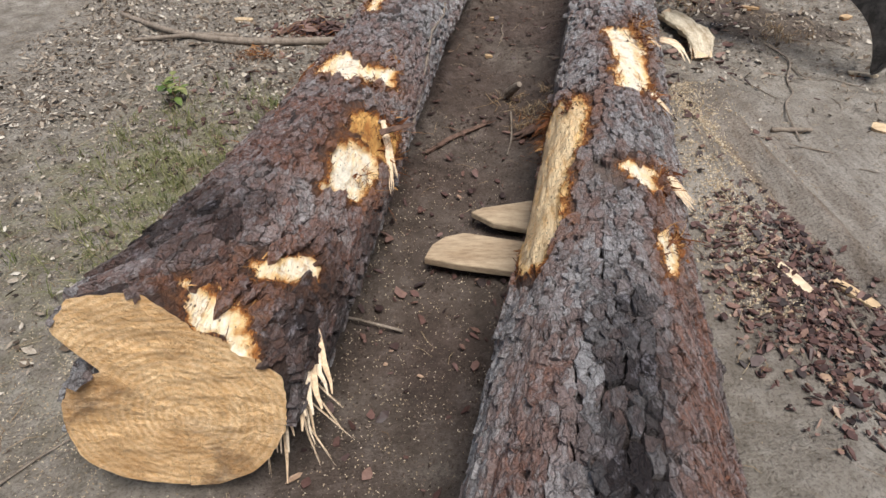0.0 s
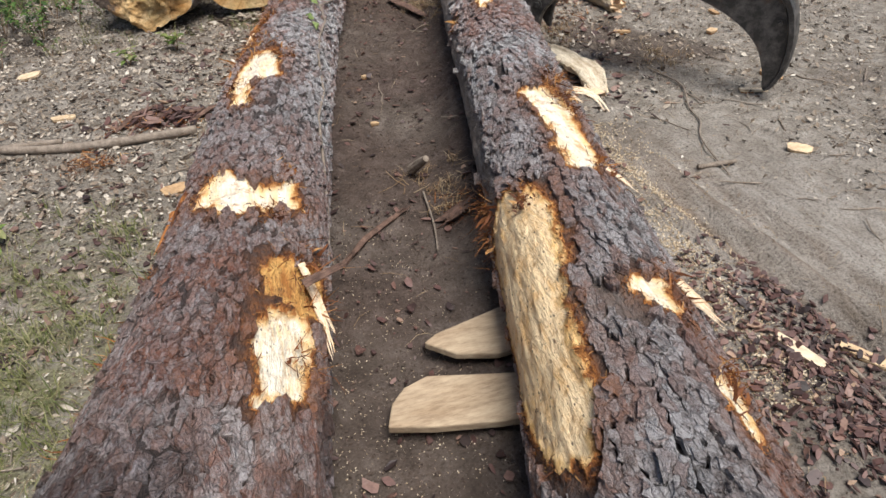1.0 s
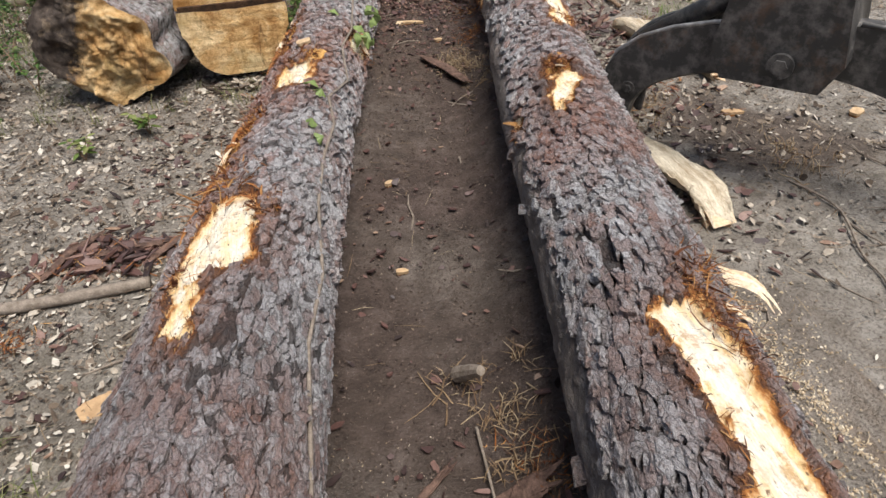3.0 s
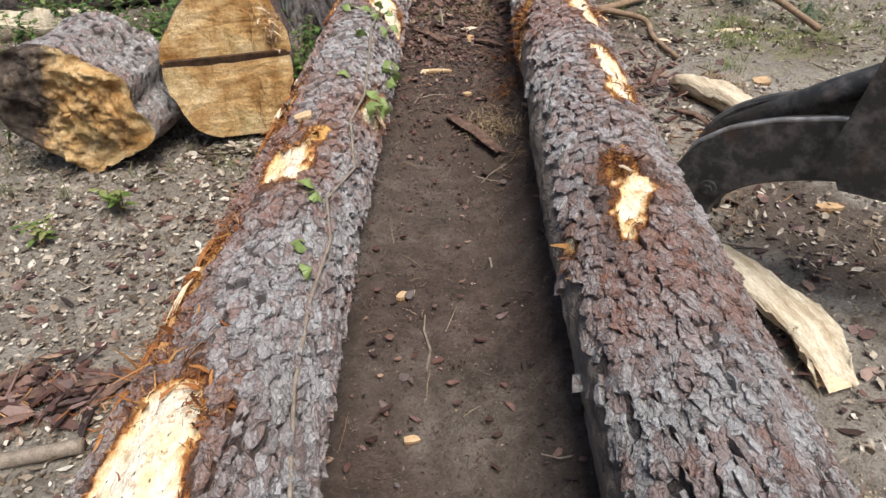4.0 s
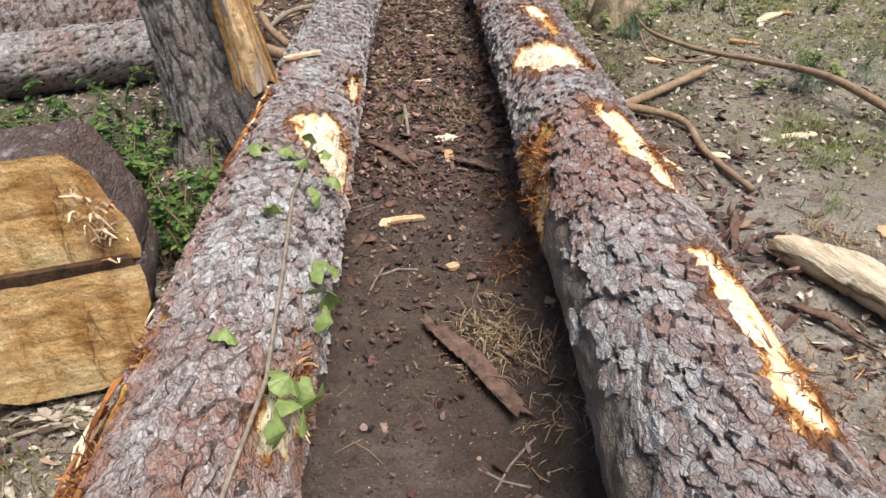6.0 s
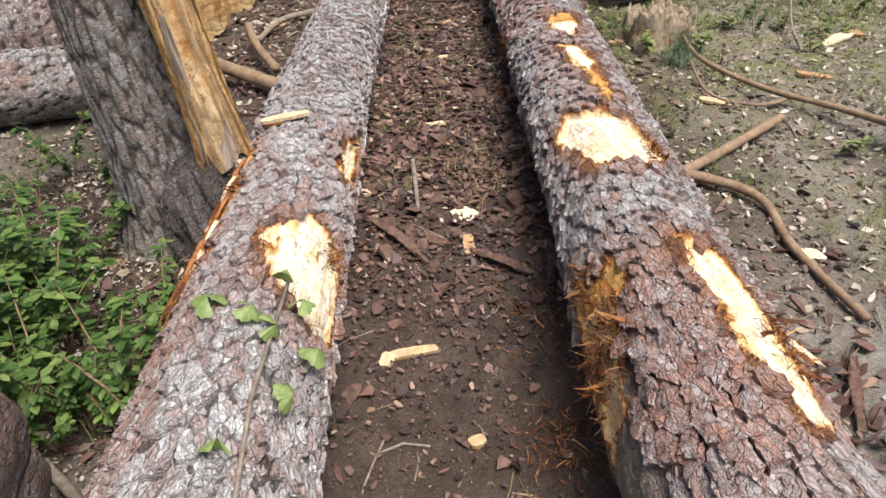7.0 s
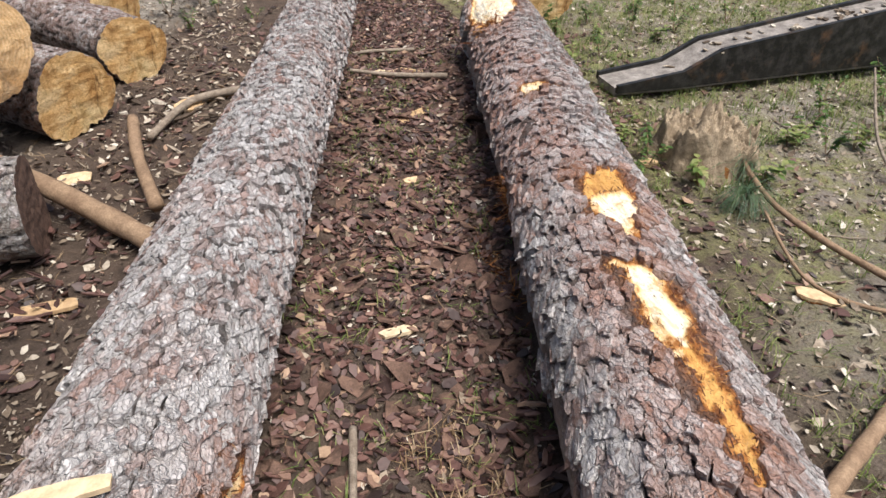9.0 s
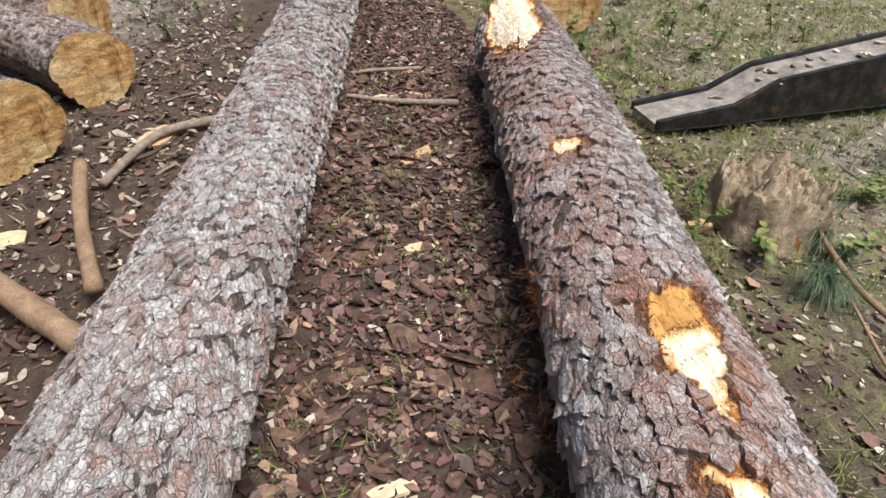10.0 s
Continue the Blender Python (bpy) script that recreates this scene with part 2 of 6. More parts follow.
def make_soil():
    n = Nodes("forest_soil")
    big, mid, fine = n.noise(1.3, 4), n.noise(9, 6, 0.68), n.noise(85, 6, 0.72)
    sand = n.ramp(mid, (0.3, (0.17, 0.144, 0.112)), (0.52, (0.33, 0.291, 0.242)), (0.72, (0.5, 0.455, 0.395)))
    wet = n.ramp(mid, (0.3, (0.042, 0.028, 0.023)), (0.52, (0.094, 0.066, 0.054)), (0.72, (0.165, 0.124, 0.105)))
    humus = n.ramp(mid, (0.3, (0.05, 0.034, 0.026)), (0.7, (0.14, 0.098, 0.075)))
    c = n.mix(n.attr("wet"), sand, wet)
    c = n.mix(n.attr("dry"), c, n.ramp(n.noise(30, 5, 0.7, n.scaled(1, 0.15, 1)), (0.35, (0.37, 0.325, 0.275)), (0.65, (0.58, 0.53, 0.47))))
    c = n.mix(n.attr("rut"), c, n.mix(fine, (0.13, 0.088, 0.058), (0.29, 0.205, 0.14)))
    c = n.mix(n.attr("humus"), c, humus)
    c = n.mix(n.sum(n.attr("moss"), n.ramp(n.noise(6, 6, 0.75), (0.42, 0.0), (0.58, 1.0)), "MULTIPLY"), c, n.mix(fine, (0.12, 0.12, 0.045), (0.36, 0.36, 0.15)))
    c = n.mix(n.ramp(fine, (0.34, 0.65), (0.52, 0.0)), c, (0.05, 0.035, 0.027))
    c = n.mix(n.ramp(n.noise(160, 3, 0.6), (0.63, 0.0), (0.72, 0.5)), c, (0.42, 0.37, 0.31))
    c = n.mix(n.ramp(big, (0.4, 0.25), (0.65, 0.0)), c, (0.1, 0.075, 0.055))
    h = n.sum(n.sum(mid, 1.2, "MULTIPLY"), n.sum(fine, 0.6, "MULTIPLY"))
    return n.done(c, n.ramp(fine, (0.3, 0.98), (0.8, 0.75)), h, 0.03, 1.0, 0.25)


def make_steel(name="worn_black_steel", base=(0.045, 0.043, 0.041), worn=(0.17, 0.155, 0.142)):
    n = Nodes(name)
    wear = n.noise(14, 6, 0.7)
    c = n.mix(n.ramp(wear, (0.45, 0.0), (0.68, 1.0)), base, worn)
    c = n.mix(n.ramp(n.noise(5, 5, 0.7), (0.56, 0.0), (0.72, 0.7)), c, (0.14, 0.075, 0.04))
    return n.done(c, n.ramp(wear, (0.3, 0.32), (0.7, 0.6)), n.noise(40, 5), 0.003, 0.5, 0.5, 0.35)


def make_plain(name, a, b, scale=14, rough=0.8, stretch=(1, 1, 1), bump=0.004, spec=0.3):
    n = Nodes(name)
    k = n.scaled(*stretch)
    v = n.noise(scale, 6, 0.68, k)
    c = n.ramp(v, (0.3, a), (0.68, b))
    c = n.mix(n.ramp(n.noise(scale * 7, 4, 0.7, k), (0.35, 0.5), (0.6, 0.0)), c, n.mix(1.0, c, (0.4, 0.35, 0.32), "MULTIPLY"))
    return n.done(c, rough, n.sum(v, n.noise(scale * 5, 4, 0.7, k)), bump, 0.8, spec)


def make_leaf(name, stops):
    n = Nodes(name)
    c = n.ramp(n.island(), *stops)
    c = n.mix(n.ramp(n.noise(40, 3), (0.4, 0.35), (0.6, 0.0)), c, (0.05, 0.08, 0.015))
    n.b.inputs["Transmission Weight"].default_value = 0.0
    n.b.inputs["Subsurface Weight"].default_value = 0.0
    n.done(c, 0.5, n.noise(60, 3), 0.002, 0.5, 0.4)
    tr = n.t.nodes.new("ShaderNodeBsdfTranslucent")
    n.put(tr.inputs[0], c)
    mx = n.t.nodes.new("ShaderNodeMixShader")
    mx.inputs[0].default_value = 0.3
    n.t.links.new(n.b.outputs[0], mx.inputs[1]), n.t.links.new(tr.outputs[0], mx.inputs[2])
    n.t.links.new(mx.outputs[0], n.t.nodes["Material Output"].inputs["Surface"])
    return n.m


BARK = make_bark("pine_bark")
BARK_OLD = make_bark("weathered_bark", (0.33, 0.3, 0.27), (0.17, 0.135, 0.108))
BARK_RED = make_bark("red_brown_bark", (0.2, 0.13, 0.1), (0.12, 0.06, 0.04))
PALE = make_peeled("fresh_peeled_wood")
YELLOW = make_peeled("yellow_peeled_wood", (0.95, 0.72, 0.43), (0.86, 0.54, 0.24), 0.14)
TORN = make_peeled("torn_orange_wood", (0.6, 0.33, 0.1), (0.38, 0.15, 0.035), 0.8)
CUT = make_cut("fresh_saw_cut", (0.96, 0.68, 0.38), (0.74, 0.43, 0.18), 110, 0.55, 0.3, 0.15)
SPLIT = make_peeled("split_heartwood", (0.86, 0.62, 0.36), (0.66, 0.36, 0.13), 0.55, (1, 1, 0.1))
CUT_OLD = make_old_cut("weathered_saw_cut")
CUT_ROT = make_old_cut("rotting_saw_cut", 1.0)
SOIL = make_soil()
STEEL = make_steel()
BRIGHT = make_steel("worn_steel_highlight", (0.2, 0.19, 0.18), (0.42, 0.4, 0.38))
ARM_STEEL = make_steel("black_painted_steel", (0.012, 0.012, 0.012), (0.05, 0.046, 0.043))
FIBRE = make_scatter("shredded_inner_bark", ((0.0, (0.06, 0.02, 0.01)), (0.4, (0.17, 0.058, 0.02)), (0.78, (0.36, 0.14, 0.038)), (1.0, (0.62, 0.36, 0.14))), 0.75, 90)
SPLINTER = make_scatter("split_wood_fibres", ((0.0, (0.5, 0.28, 0.13)), (0.5, (0.8, 0.58, 0.36)), (1.0, (0.9, 0.77, 0.58))), 0.65, 80)
LITTER = make_scatter("dry_leaf_litter", ((0.0, (0.05, 0.036, 0.027)), (0.28, (0.15, 0.112, 0.08)), (0.55, (0.31, 0.25, 0.19)), (0.8, (0.47, 0.41, 0.33)), (1.0, (0.7, 0.645, 0.55))))
FLAKES = make_scatter("loose_bark_flakes", ((0.0, (0.028, 0.017, 0.015)), (0.35, (0.085, 0.044, 0.037)), (0.72, (0.155, 0.08, 0.065)), (0.92, (0.25, 0.15, 0.115)), (1.0, (0.44, 0.3, 0.2))), 0.55, 60, "island", 0.5)
SAWDUST = make_scatter("sawdust_crumbs", ((0.0, (0.4, 0.3, 0.19)), (0.5, (0.62, 0.5, 0.34)), (1.0, (0.78, 0.68, 0.52))))
TWIG = make_plain("grey_brown_twig", (0.15, 0.115, 0.085), (0.36, 0.3, 0.24), 30, 0.85, (1, 1, 1))
POLE = make_plain("smooth_brown_branch", (0.19, 0.12, 0.075), (0.36, 0.25, 0.16), 16, 0.75)
BOARD = make_plain("rough_dusty_board", (0.3, 0.21, 0.13), (0.52, 0.41, 0.28), 10, 0.85, (0.25, 1, 1))
SLAB = make_plain("weathered_slab_wood", (0.42, 0.31, 0.19), (0.86, 0.77, 0.6), 26, 0.85, (1, 0.12, 1), 0.012)
CHIP = make_scatter("fresh_wood_chip", ((0.0, (0.42, 0.25, 0.12)), (0.35, (0.6, 0.42, 0.24)), (0.7, (0.74, 0.58, 0.38)), (1.0, (0.84, 0.74, 0.57))), 0.65, 34, "each")
BARKSLAB = make_plain("loose_bark_slab", (0.05, 0.03, 0.023), (0.22, 0.135, 0.1), 26, 0.9)
ORANGE = make_plain("inner_bark_orange", (0.22, 0.08, 0.025), (0.48, 0.2, 0.06), 22, 0.8)
# near-black brown that stands for the shade inside the saw kerf
KERF_SHADE = make_plain("kerf_shade_fill", (0.022, 0.013, 0.008), (0.13, 0.07, 0.035), 22, 0.95, (1, 1, 1), 0.01)
STRINGY = make_plain("stringy_grey_wood", (0.28, 0.2, 0.145), (0.72, 0.6, 0.49), 34, 0.9, (1, 1, 0.07), 0.014)
STUMP = make_plain("mossy_stump_wood", (0.15, 0.11, 0.07), (0.5, 0.4, 0.28), 22, 0.95, (1, 1, 1), 0.012)
GRASS = make_leaf("dry_grass", ((0.0, (0.12, 0.14, 0.045)), (0.45, (0.2, 0.21, 0.075)), (0.8, (0.34, 0.31, 0.15)), (1.0, (0.42, 0.36, 0.22))))
WEED = make_leaf("weed_leaf", ((0.0, (0.04, 0.085, 0.02)), (0.5, (0.1, 0.18, 0.04)), (1.0, (0.24, 0.32, 0.09))))
VINE = make_leaf("vine_leaf_green", ((0.0, (0.18, 0.27, 0.08)), (0.6, (0.28, 0.36, 0.12)), (1.0, (0.48, 0.46, 0.12))))
NEEDLE = make_leaf("pine_needles", ((0.0, (0.06, 0.12, 0.07)), (1.0, (0.14, 0.2, 0.1))))
STRAW = make_scatter("fallen_needles", ((0.0, (0.15, 0.09, 0.05)), (0.6, (0.33, 0.23, 0.13)), (1.0, (0.46, 0.37, 0.24))))
MOSSY = make_leaf("ground_green", ((0.0, (0.1, 0.16, 0.035)), (0.5, (0.2, 0.27, 0.07)), (1.0, (0.34, 0.32, 0.14))))


# ---- shaping helpers ----
def hashed(ix, iy, seed):
    h = (ix.astype(np.int64) * 374761393 + iy.astype(np.int64) * 668265263 + seed * 974634777) & 0xFFFFFFFF
    h = ((h ^ (h >> 13)) * 1274126177) & 0xFFFFFFFF
    h = ((h ^ (h >> 16)) * 2246822519) & 0xFFFFFFFF
    return ((h ^ (h >> 15)) & 0xFFFFFF) / float(0x1000000)


def vnoise(x, y, seed=0):
    x, y = np.asarray(x, float), np.asarray(y, float)
    ix, iy = np.floor(x), np.floor(y)
    fx, fy = x - ix, y - iy
    fx, fy = fx * fx * (3 - 2 * fx), fy * fy * (3 - 2 * fy)
    a, b = hashed(ix, iy, seed), hashed(ix + 1, iy, seed)
    c, d = hashed(ix, iy + 1, seed), hashed(ix + 1, iy + 1, seed)
    return (a * (1 - fx) + b * fx) * (1 - fy) + (c * (1 - fx) + d * fx) * fy - 0.5


def fbm(x, y, seed=0, octaves=4):
    return sum(vnoise(np.asarray(x) * 2 ** k, np.asarray(y) * 2 ** k, seed + k) / 2 ** k for k in range(octaves))


def plates(u, v, du, dv, around, seed):
    """Cells on a jittered lattice: nearness to the border, a number for each cell, and the way from its middle."""
    gu, gv = u / du, v / dv
    iu, iv = np.floor(gu), np.floor(gv)
    best, second = np.full(u.shape, 9.0), np.full(u.shape, 9.0)
    who, off, along = np.zeros(u.shape), np.zeros(u.shape), np.zeros(u.shape)
    for a in (-1, 0, 1):
        for b in (-1, 0, 1):
            cu, cv = iu + a, np.mod(iv + b, around)
            pu = iu + a + 0.5 + 0.85 * (hashed(cu, cv, seed) - 0.5) + 0.5 * np.mod(iv + b, 2)
            pv = iv + b + 0.5 + 0.8 * (hashed(cu, cv, seed + 1) - 0.5)
            d = np.hypot(gu - pu, gv - pv)
            near = d < best
            second = np.where(near, best, np.minimum(second, d))
            who = np.where(near, hashed(cu, cv, seed + 2), who)
            off = np.where(near, (gu - pu) * (hashed(cu, cv, seed + 3) - 0.35) + (gv - pv) * (hashed(cu, cv, seed + 4) - 0.5), off)
            along = np.where(near, gu - pu, along)
            best = np.where(near, d, best)
    return second - best, who, off + 1j * along


def smooth(x, a, b):
    t = np.clip((x - a) / (b - a), 0, 1)
    return t * t * (3 - 2 * t)


class Geo:
    def __init__(self):
        self.v, self.f = [], []

    def add(self, verts, faces):
        k = len(self.v)
        self.v.extend(verts)
        self.f.extend([tuple(i + k for i in f) for f in faces])
        return self

    def tube(self, points, radii, sides=7, caps=True):
        pts = [Vector(p) for p in points]
        radii = radii if isinstance(radii, (list, tuple)) else [radii] * len(pts)
        verts, faces = [], []
        for i, p in enumerate(pts):
            way = (pts[min(i + 1, len(pts) - 1)] - pts[max(i - 1, 0)]).normalized()
            one = way.orthogonal().normalized() if abs(way.z) > 0.95 else way.cross(Vector((0, 0, 1))).normalized()
            two = way.cross(one)
            for j in range(sides):
                a = 2 * math.pi * j / sides
                verts.append(p + (one * math.cos(a) + two * math.sin(a)) * radii[i])
        for i in range(len(pts) - 1):
            for j in range(sides):
                k = (j + 1) % sides
                faces.append((i * sides + j, i * sides + k, (i + 1) * sides + k, (i + 1) * sides + j))
        if caps:
            faces.append(tuple(range(sides))[::-1])
            faces.append(tuple((len(pts) - 1) * sides + j for j in range(sides)))
        return self.add(verts, faces)

    def plate(self, outline, thick, m=None, bend=0.0):
        """An irregular flat piece: outline in its own plane, thickness, an optional bow across x."""
        n = len(outline)
        top = [Vector((x, y, thick / 2 - bend * x * x)) for x, y in outline]
        low = [Vector((x * 0.97, y * 0.97, -thick / 2 - bend * x * x)) for x, y in outline]
        verts = top + low
        if m is not None:
            verts = [m @ p for p in verts]
        return self.add(verts, [tuple(range(n)), tuple(range(2 * n - 1, n - 1, -1))] + [(i, n + i, n + (i + 1) % n, (i + 1) % n) for i in range(n)])

    def strip(self, points, widths, side):
        """A thin ribbon along points; side is its broad way."""
        verts, faces = [], []
        s = Vector(side).normalized()
        for p, w in zip(points, widths):
            verts += [Vector(p) - s * w / 2, Vector(p) + s * w / 2]
        for i in range(len(points) - 1):
            faces.append((2 * i, 2 * i + 1, 2 * i + 3, 2 * i + 2))
        return self.add(verts, faces)

    def mesh(self, name, rounded=False):
        me = bpy.data.meshes.new(name)
        me.from_pydata([tuple(p) for p in self.v], [], self.f)
        if rounded:
            me.polygons.foreach_set("use_smooth", [True] * len(me.polygons))
        me.update()
        return me


def part(name, geo, material, parent=None, label="", rounded=False, m=None):
    me = geo if isinstance(geo, bpy.types.Mesh) else geo.mesh(name, rounded)
    me.materials.append(material)
    ob = new(name, me)
    if parent is not None:
        ob.parent = parent
    if m is not None:
        ob.matrix_basis = m
    if label:
        ob["label"] = label
    return ob


def thing(name, label, category, m=None, group="", kind=""):
    ob = new(name)
    ob.empty_display_size = 0.1
    if m is not None:
        ob.matrix_basis = m
    return tagged(ob, label, category, group, kind)


def grid_mesh(name, P, keep=None, floats=(), flip=False):
    """A mesh from a lattice of points (rows x columns x 3), of the kept faces alone, with float attributes."""
    rows, cols = P.shape[:2]
    idx = np.arange(rows * cols).reshape(rows, cols)
    q = np.stack([idx[:-1, :-1], idx[:-1, 1:], idx[1:, 1:], idx[1:, :-1]], -1).reshape(-1, 4)
    if flip:
        q = q[:, ::-1]
    if keep is not None:
        q = q[keep.reshape(-1)]
    used, back = np.unique(q, return_inverse=True)
    q = back.reshape(-1, 4)
    me = bpy.data.meshes.new(name)
    me.vertices.add(len(used))
    me.vertices.foreach_set("co", P.reshape(-1, 3)[used].astype(np.float32).ravel())
    me.loops.add(q.size)
    me.loops.foreach_set("vertex_index", q.astype(np.int32).ravel())
    me.polygons.add(len(q))
    me.polygons.foreach_set("loop_start", np.arange(0, q.size, 4, dtype=np.int32))
    me.polygons.foreach_set("loop_total", np.full(len(q), 4, np.int32))
    me.polygons.foreach_set("use_smooth", np.ones(len(q), bool))
    me.update(calc_edges=True)
    for key, values in floats:
        a = me.attributes.new(key, "FLOAT", "POINT")
        a.data.foreach_set("value", np.clip(values.reshape(-1)[used], 0, 1).astype(np.float32))
    me.validate()
    return me


rng = random.Random(7)


def blob(n, rx, ry, rough=0.25):
    """A ragged outline of n corners."""
    return [(rx * math.cos(2 * math.pi * i / n) * rng.uniform(1 - rough, 1 + rough), ry * math.sin(2 * math.pi * i / n) * rng.uniform(1 - rough, 1 + rough)) for i in range(n)]


# ---- the two felled pines: stations y, x, z, radius ----
AXIS_LEFT = np.array([(0.9, -0.65, 0.303, 0.305), (1.2, -.591, .304, .301), (2.4, -.367, .291, .259), (3.6, -.159, .289, .246), (4.8, .085, .261, .232), (6, .351, .253, .237),
                      (7.2, .615, .261, .232), (8.4, .877, .269, .23), (9.6, 1.164, .262, .23), (11, 1.485, .247, .235), (14.5, 2.27, .235, .23)])
AXIS_RIGHT = np.array([(-0.5, 0.12, 0.31, 0.315), (.2, .265, .297, .307), (1.4, .51, .276, .278), (2.6, .772, .266, .259), (3.8, 1.041, .267, .253), (5, 1.315, .278, .254),
                       (6.2, 1.609, .311, .257), (7.4, 1.903, .305, .26), (8.6, 2.215, .295, .262), (9.8, 2.52, .285, .268), (11.5, 2.9, .28, .26)])
BUTT = [(-180, .278), (-162, .285), (-124, .31), (-100, .285), (-71, .26), (-57, .215), (-49, .205), (-44, .345), (-27, .375), (1, .33), (23, .255), (50, .275), (70, .32), (90, .3), (120, .28), (162, .28), (180, .278)]


def on_axis(axis, s):
    return [np.interp(s, axis[:, 0], axis[:, k]) for k in (1, 2, 3)]


def spot(axis, s, deg, lift=0.0):
    """A place on a pine's skin, and the way out of it."""
    x, z, r = on_axis(axis, s)
    a = radians(deg)
    out = Vector((math.sin(a), 0, math.cos(a)))
    return Vector((x, s, z)) + out * (r + lift), out


def to_polygon(u, v, poly):
    """Signed distance to a polygon, below zero inside."""
    d, inside = np.full(u.shape, 9.0), np.zeros(u.shape, bool)
    n = len(poly)
    for i in range(n):
        (au, av), (bu, bv) = poly[i], poly[(i + 1) % n]
        eu, ev = bu - au, bv - av
        t = np.clip(((u - au) * eu + (v - av) * ev) / (eu * eu + ev * ev + 1e-9), 0, 1)
        d = np.minimum(d, np.hypot(u - au - t * eu, v - av - t * ev))
        cross = ((av <= v) != (bv <= v)) & (u < au + (v - av) / (ev if abs(ev) > 1e-9 else 1e-9) * eu)
        inside ^= cross
    return np.where(inside, -d, d)


def bump_at(u, deg, s0, s1, a0, a1, soft=0.15, wide=12):
    """One inside a stretch of the skin, fading at its borders."""
    return smooth(u, s0 - soft, s0 + soft) * smooth(-u, -s1 - soft, -s1 + soft) * smooth(deg, a0 - wide, a0 + wide) * smooth(-deg, -a1 - wide, -a1 + wide)


def cell_outline(cu, cv, middle):
    """The corners of a cell on the jittered lattice, by cutting a square with the lines midway to its neighbours."""
    pu, pv = middle(cu, cv)
    poly = [(-1.2, -1.2), (1.2, -1.2), (1.2, 1.2), (-1.2, 1.2)]
    for a in (-2, -1, 0, 1, 2):
        for b in (-1, 0, 1):
            if a == 0 and b == 0:
                continue
            qu, qv = middle(cu + a, cv + b)
            nu, nv = qu - pu, qv - pv
            lim = (nu * nu + nv * nv) / 2
            out = []
            for k in range(len(poly)):
                p, q = poly[k], poly[(k + 1) % len(poly)]
                dp, dq = p[0] * nu + p[1] * nv - lim, q[0] * nu + q[1] * nv - lim
                if dp <= 0:
                    out.append(p)
                if dp * dq < 0:
                    t = dp / (dp - dq)
                    out.append((p[0] + t * (q[0] - p[0]), p[1] + t * (q[1] - p[1])))
            poly = out
            if len(poly) < 3:
                return pu, pv, []
    return pu, pv, poly


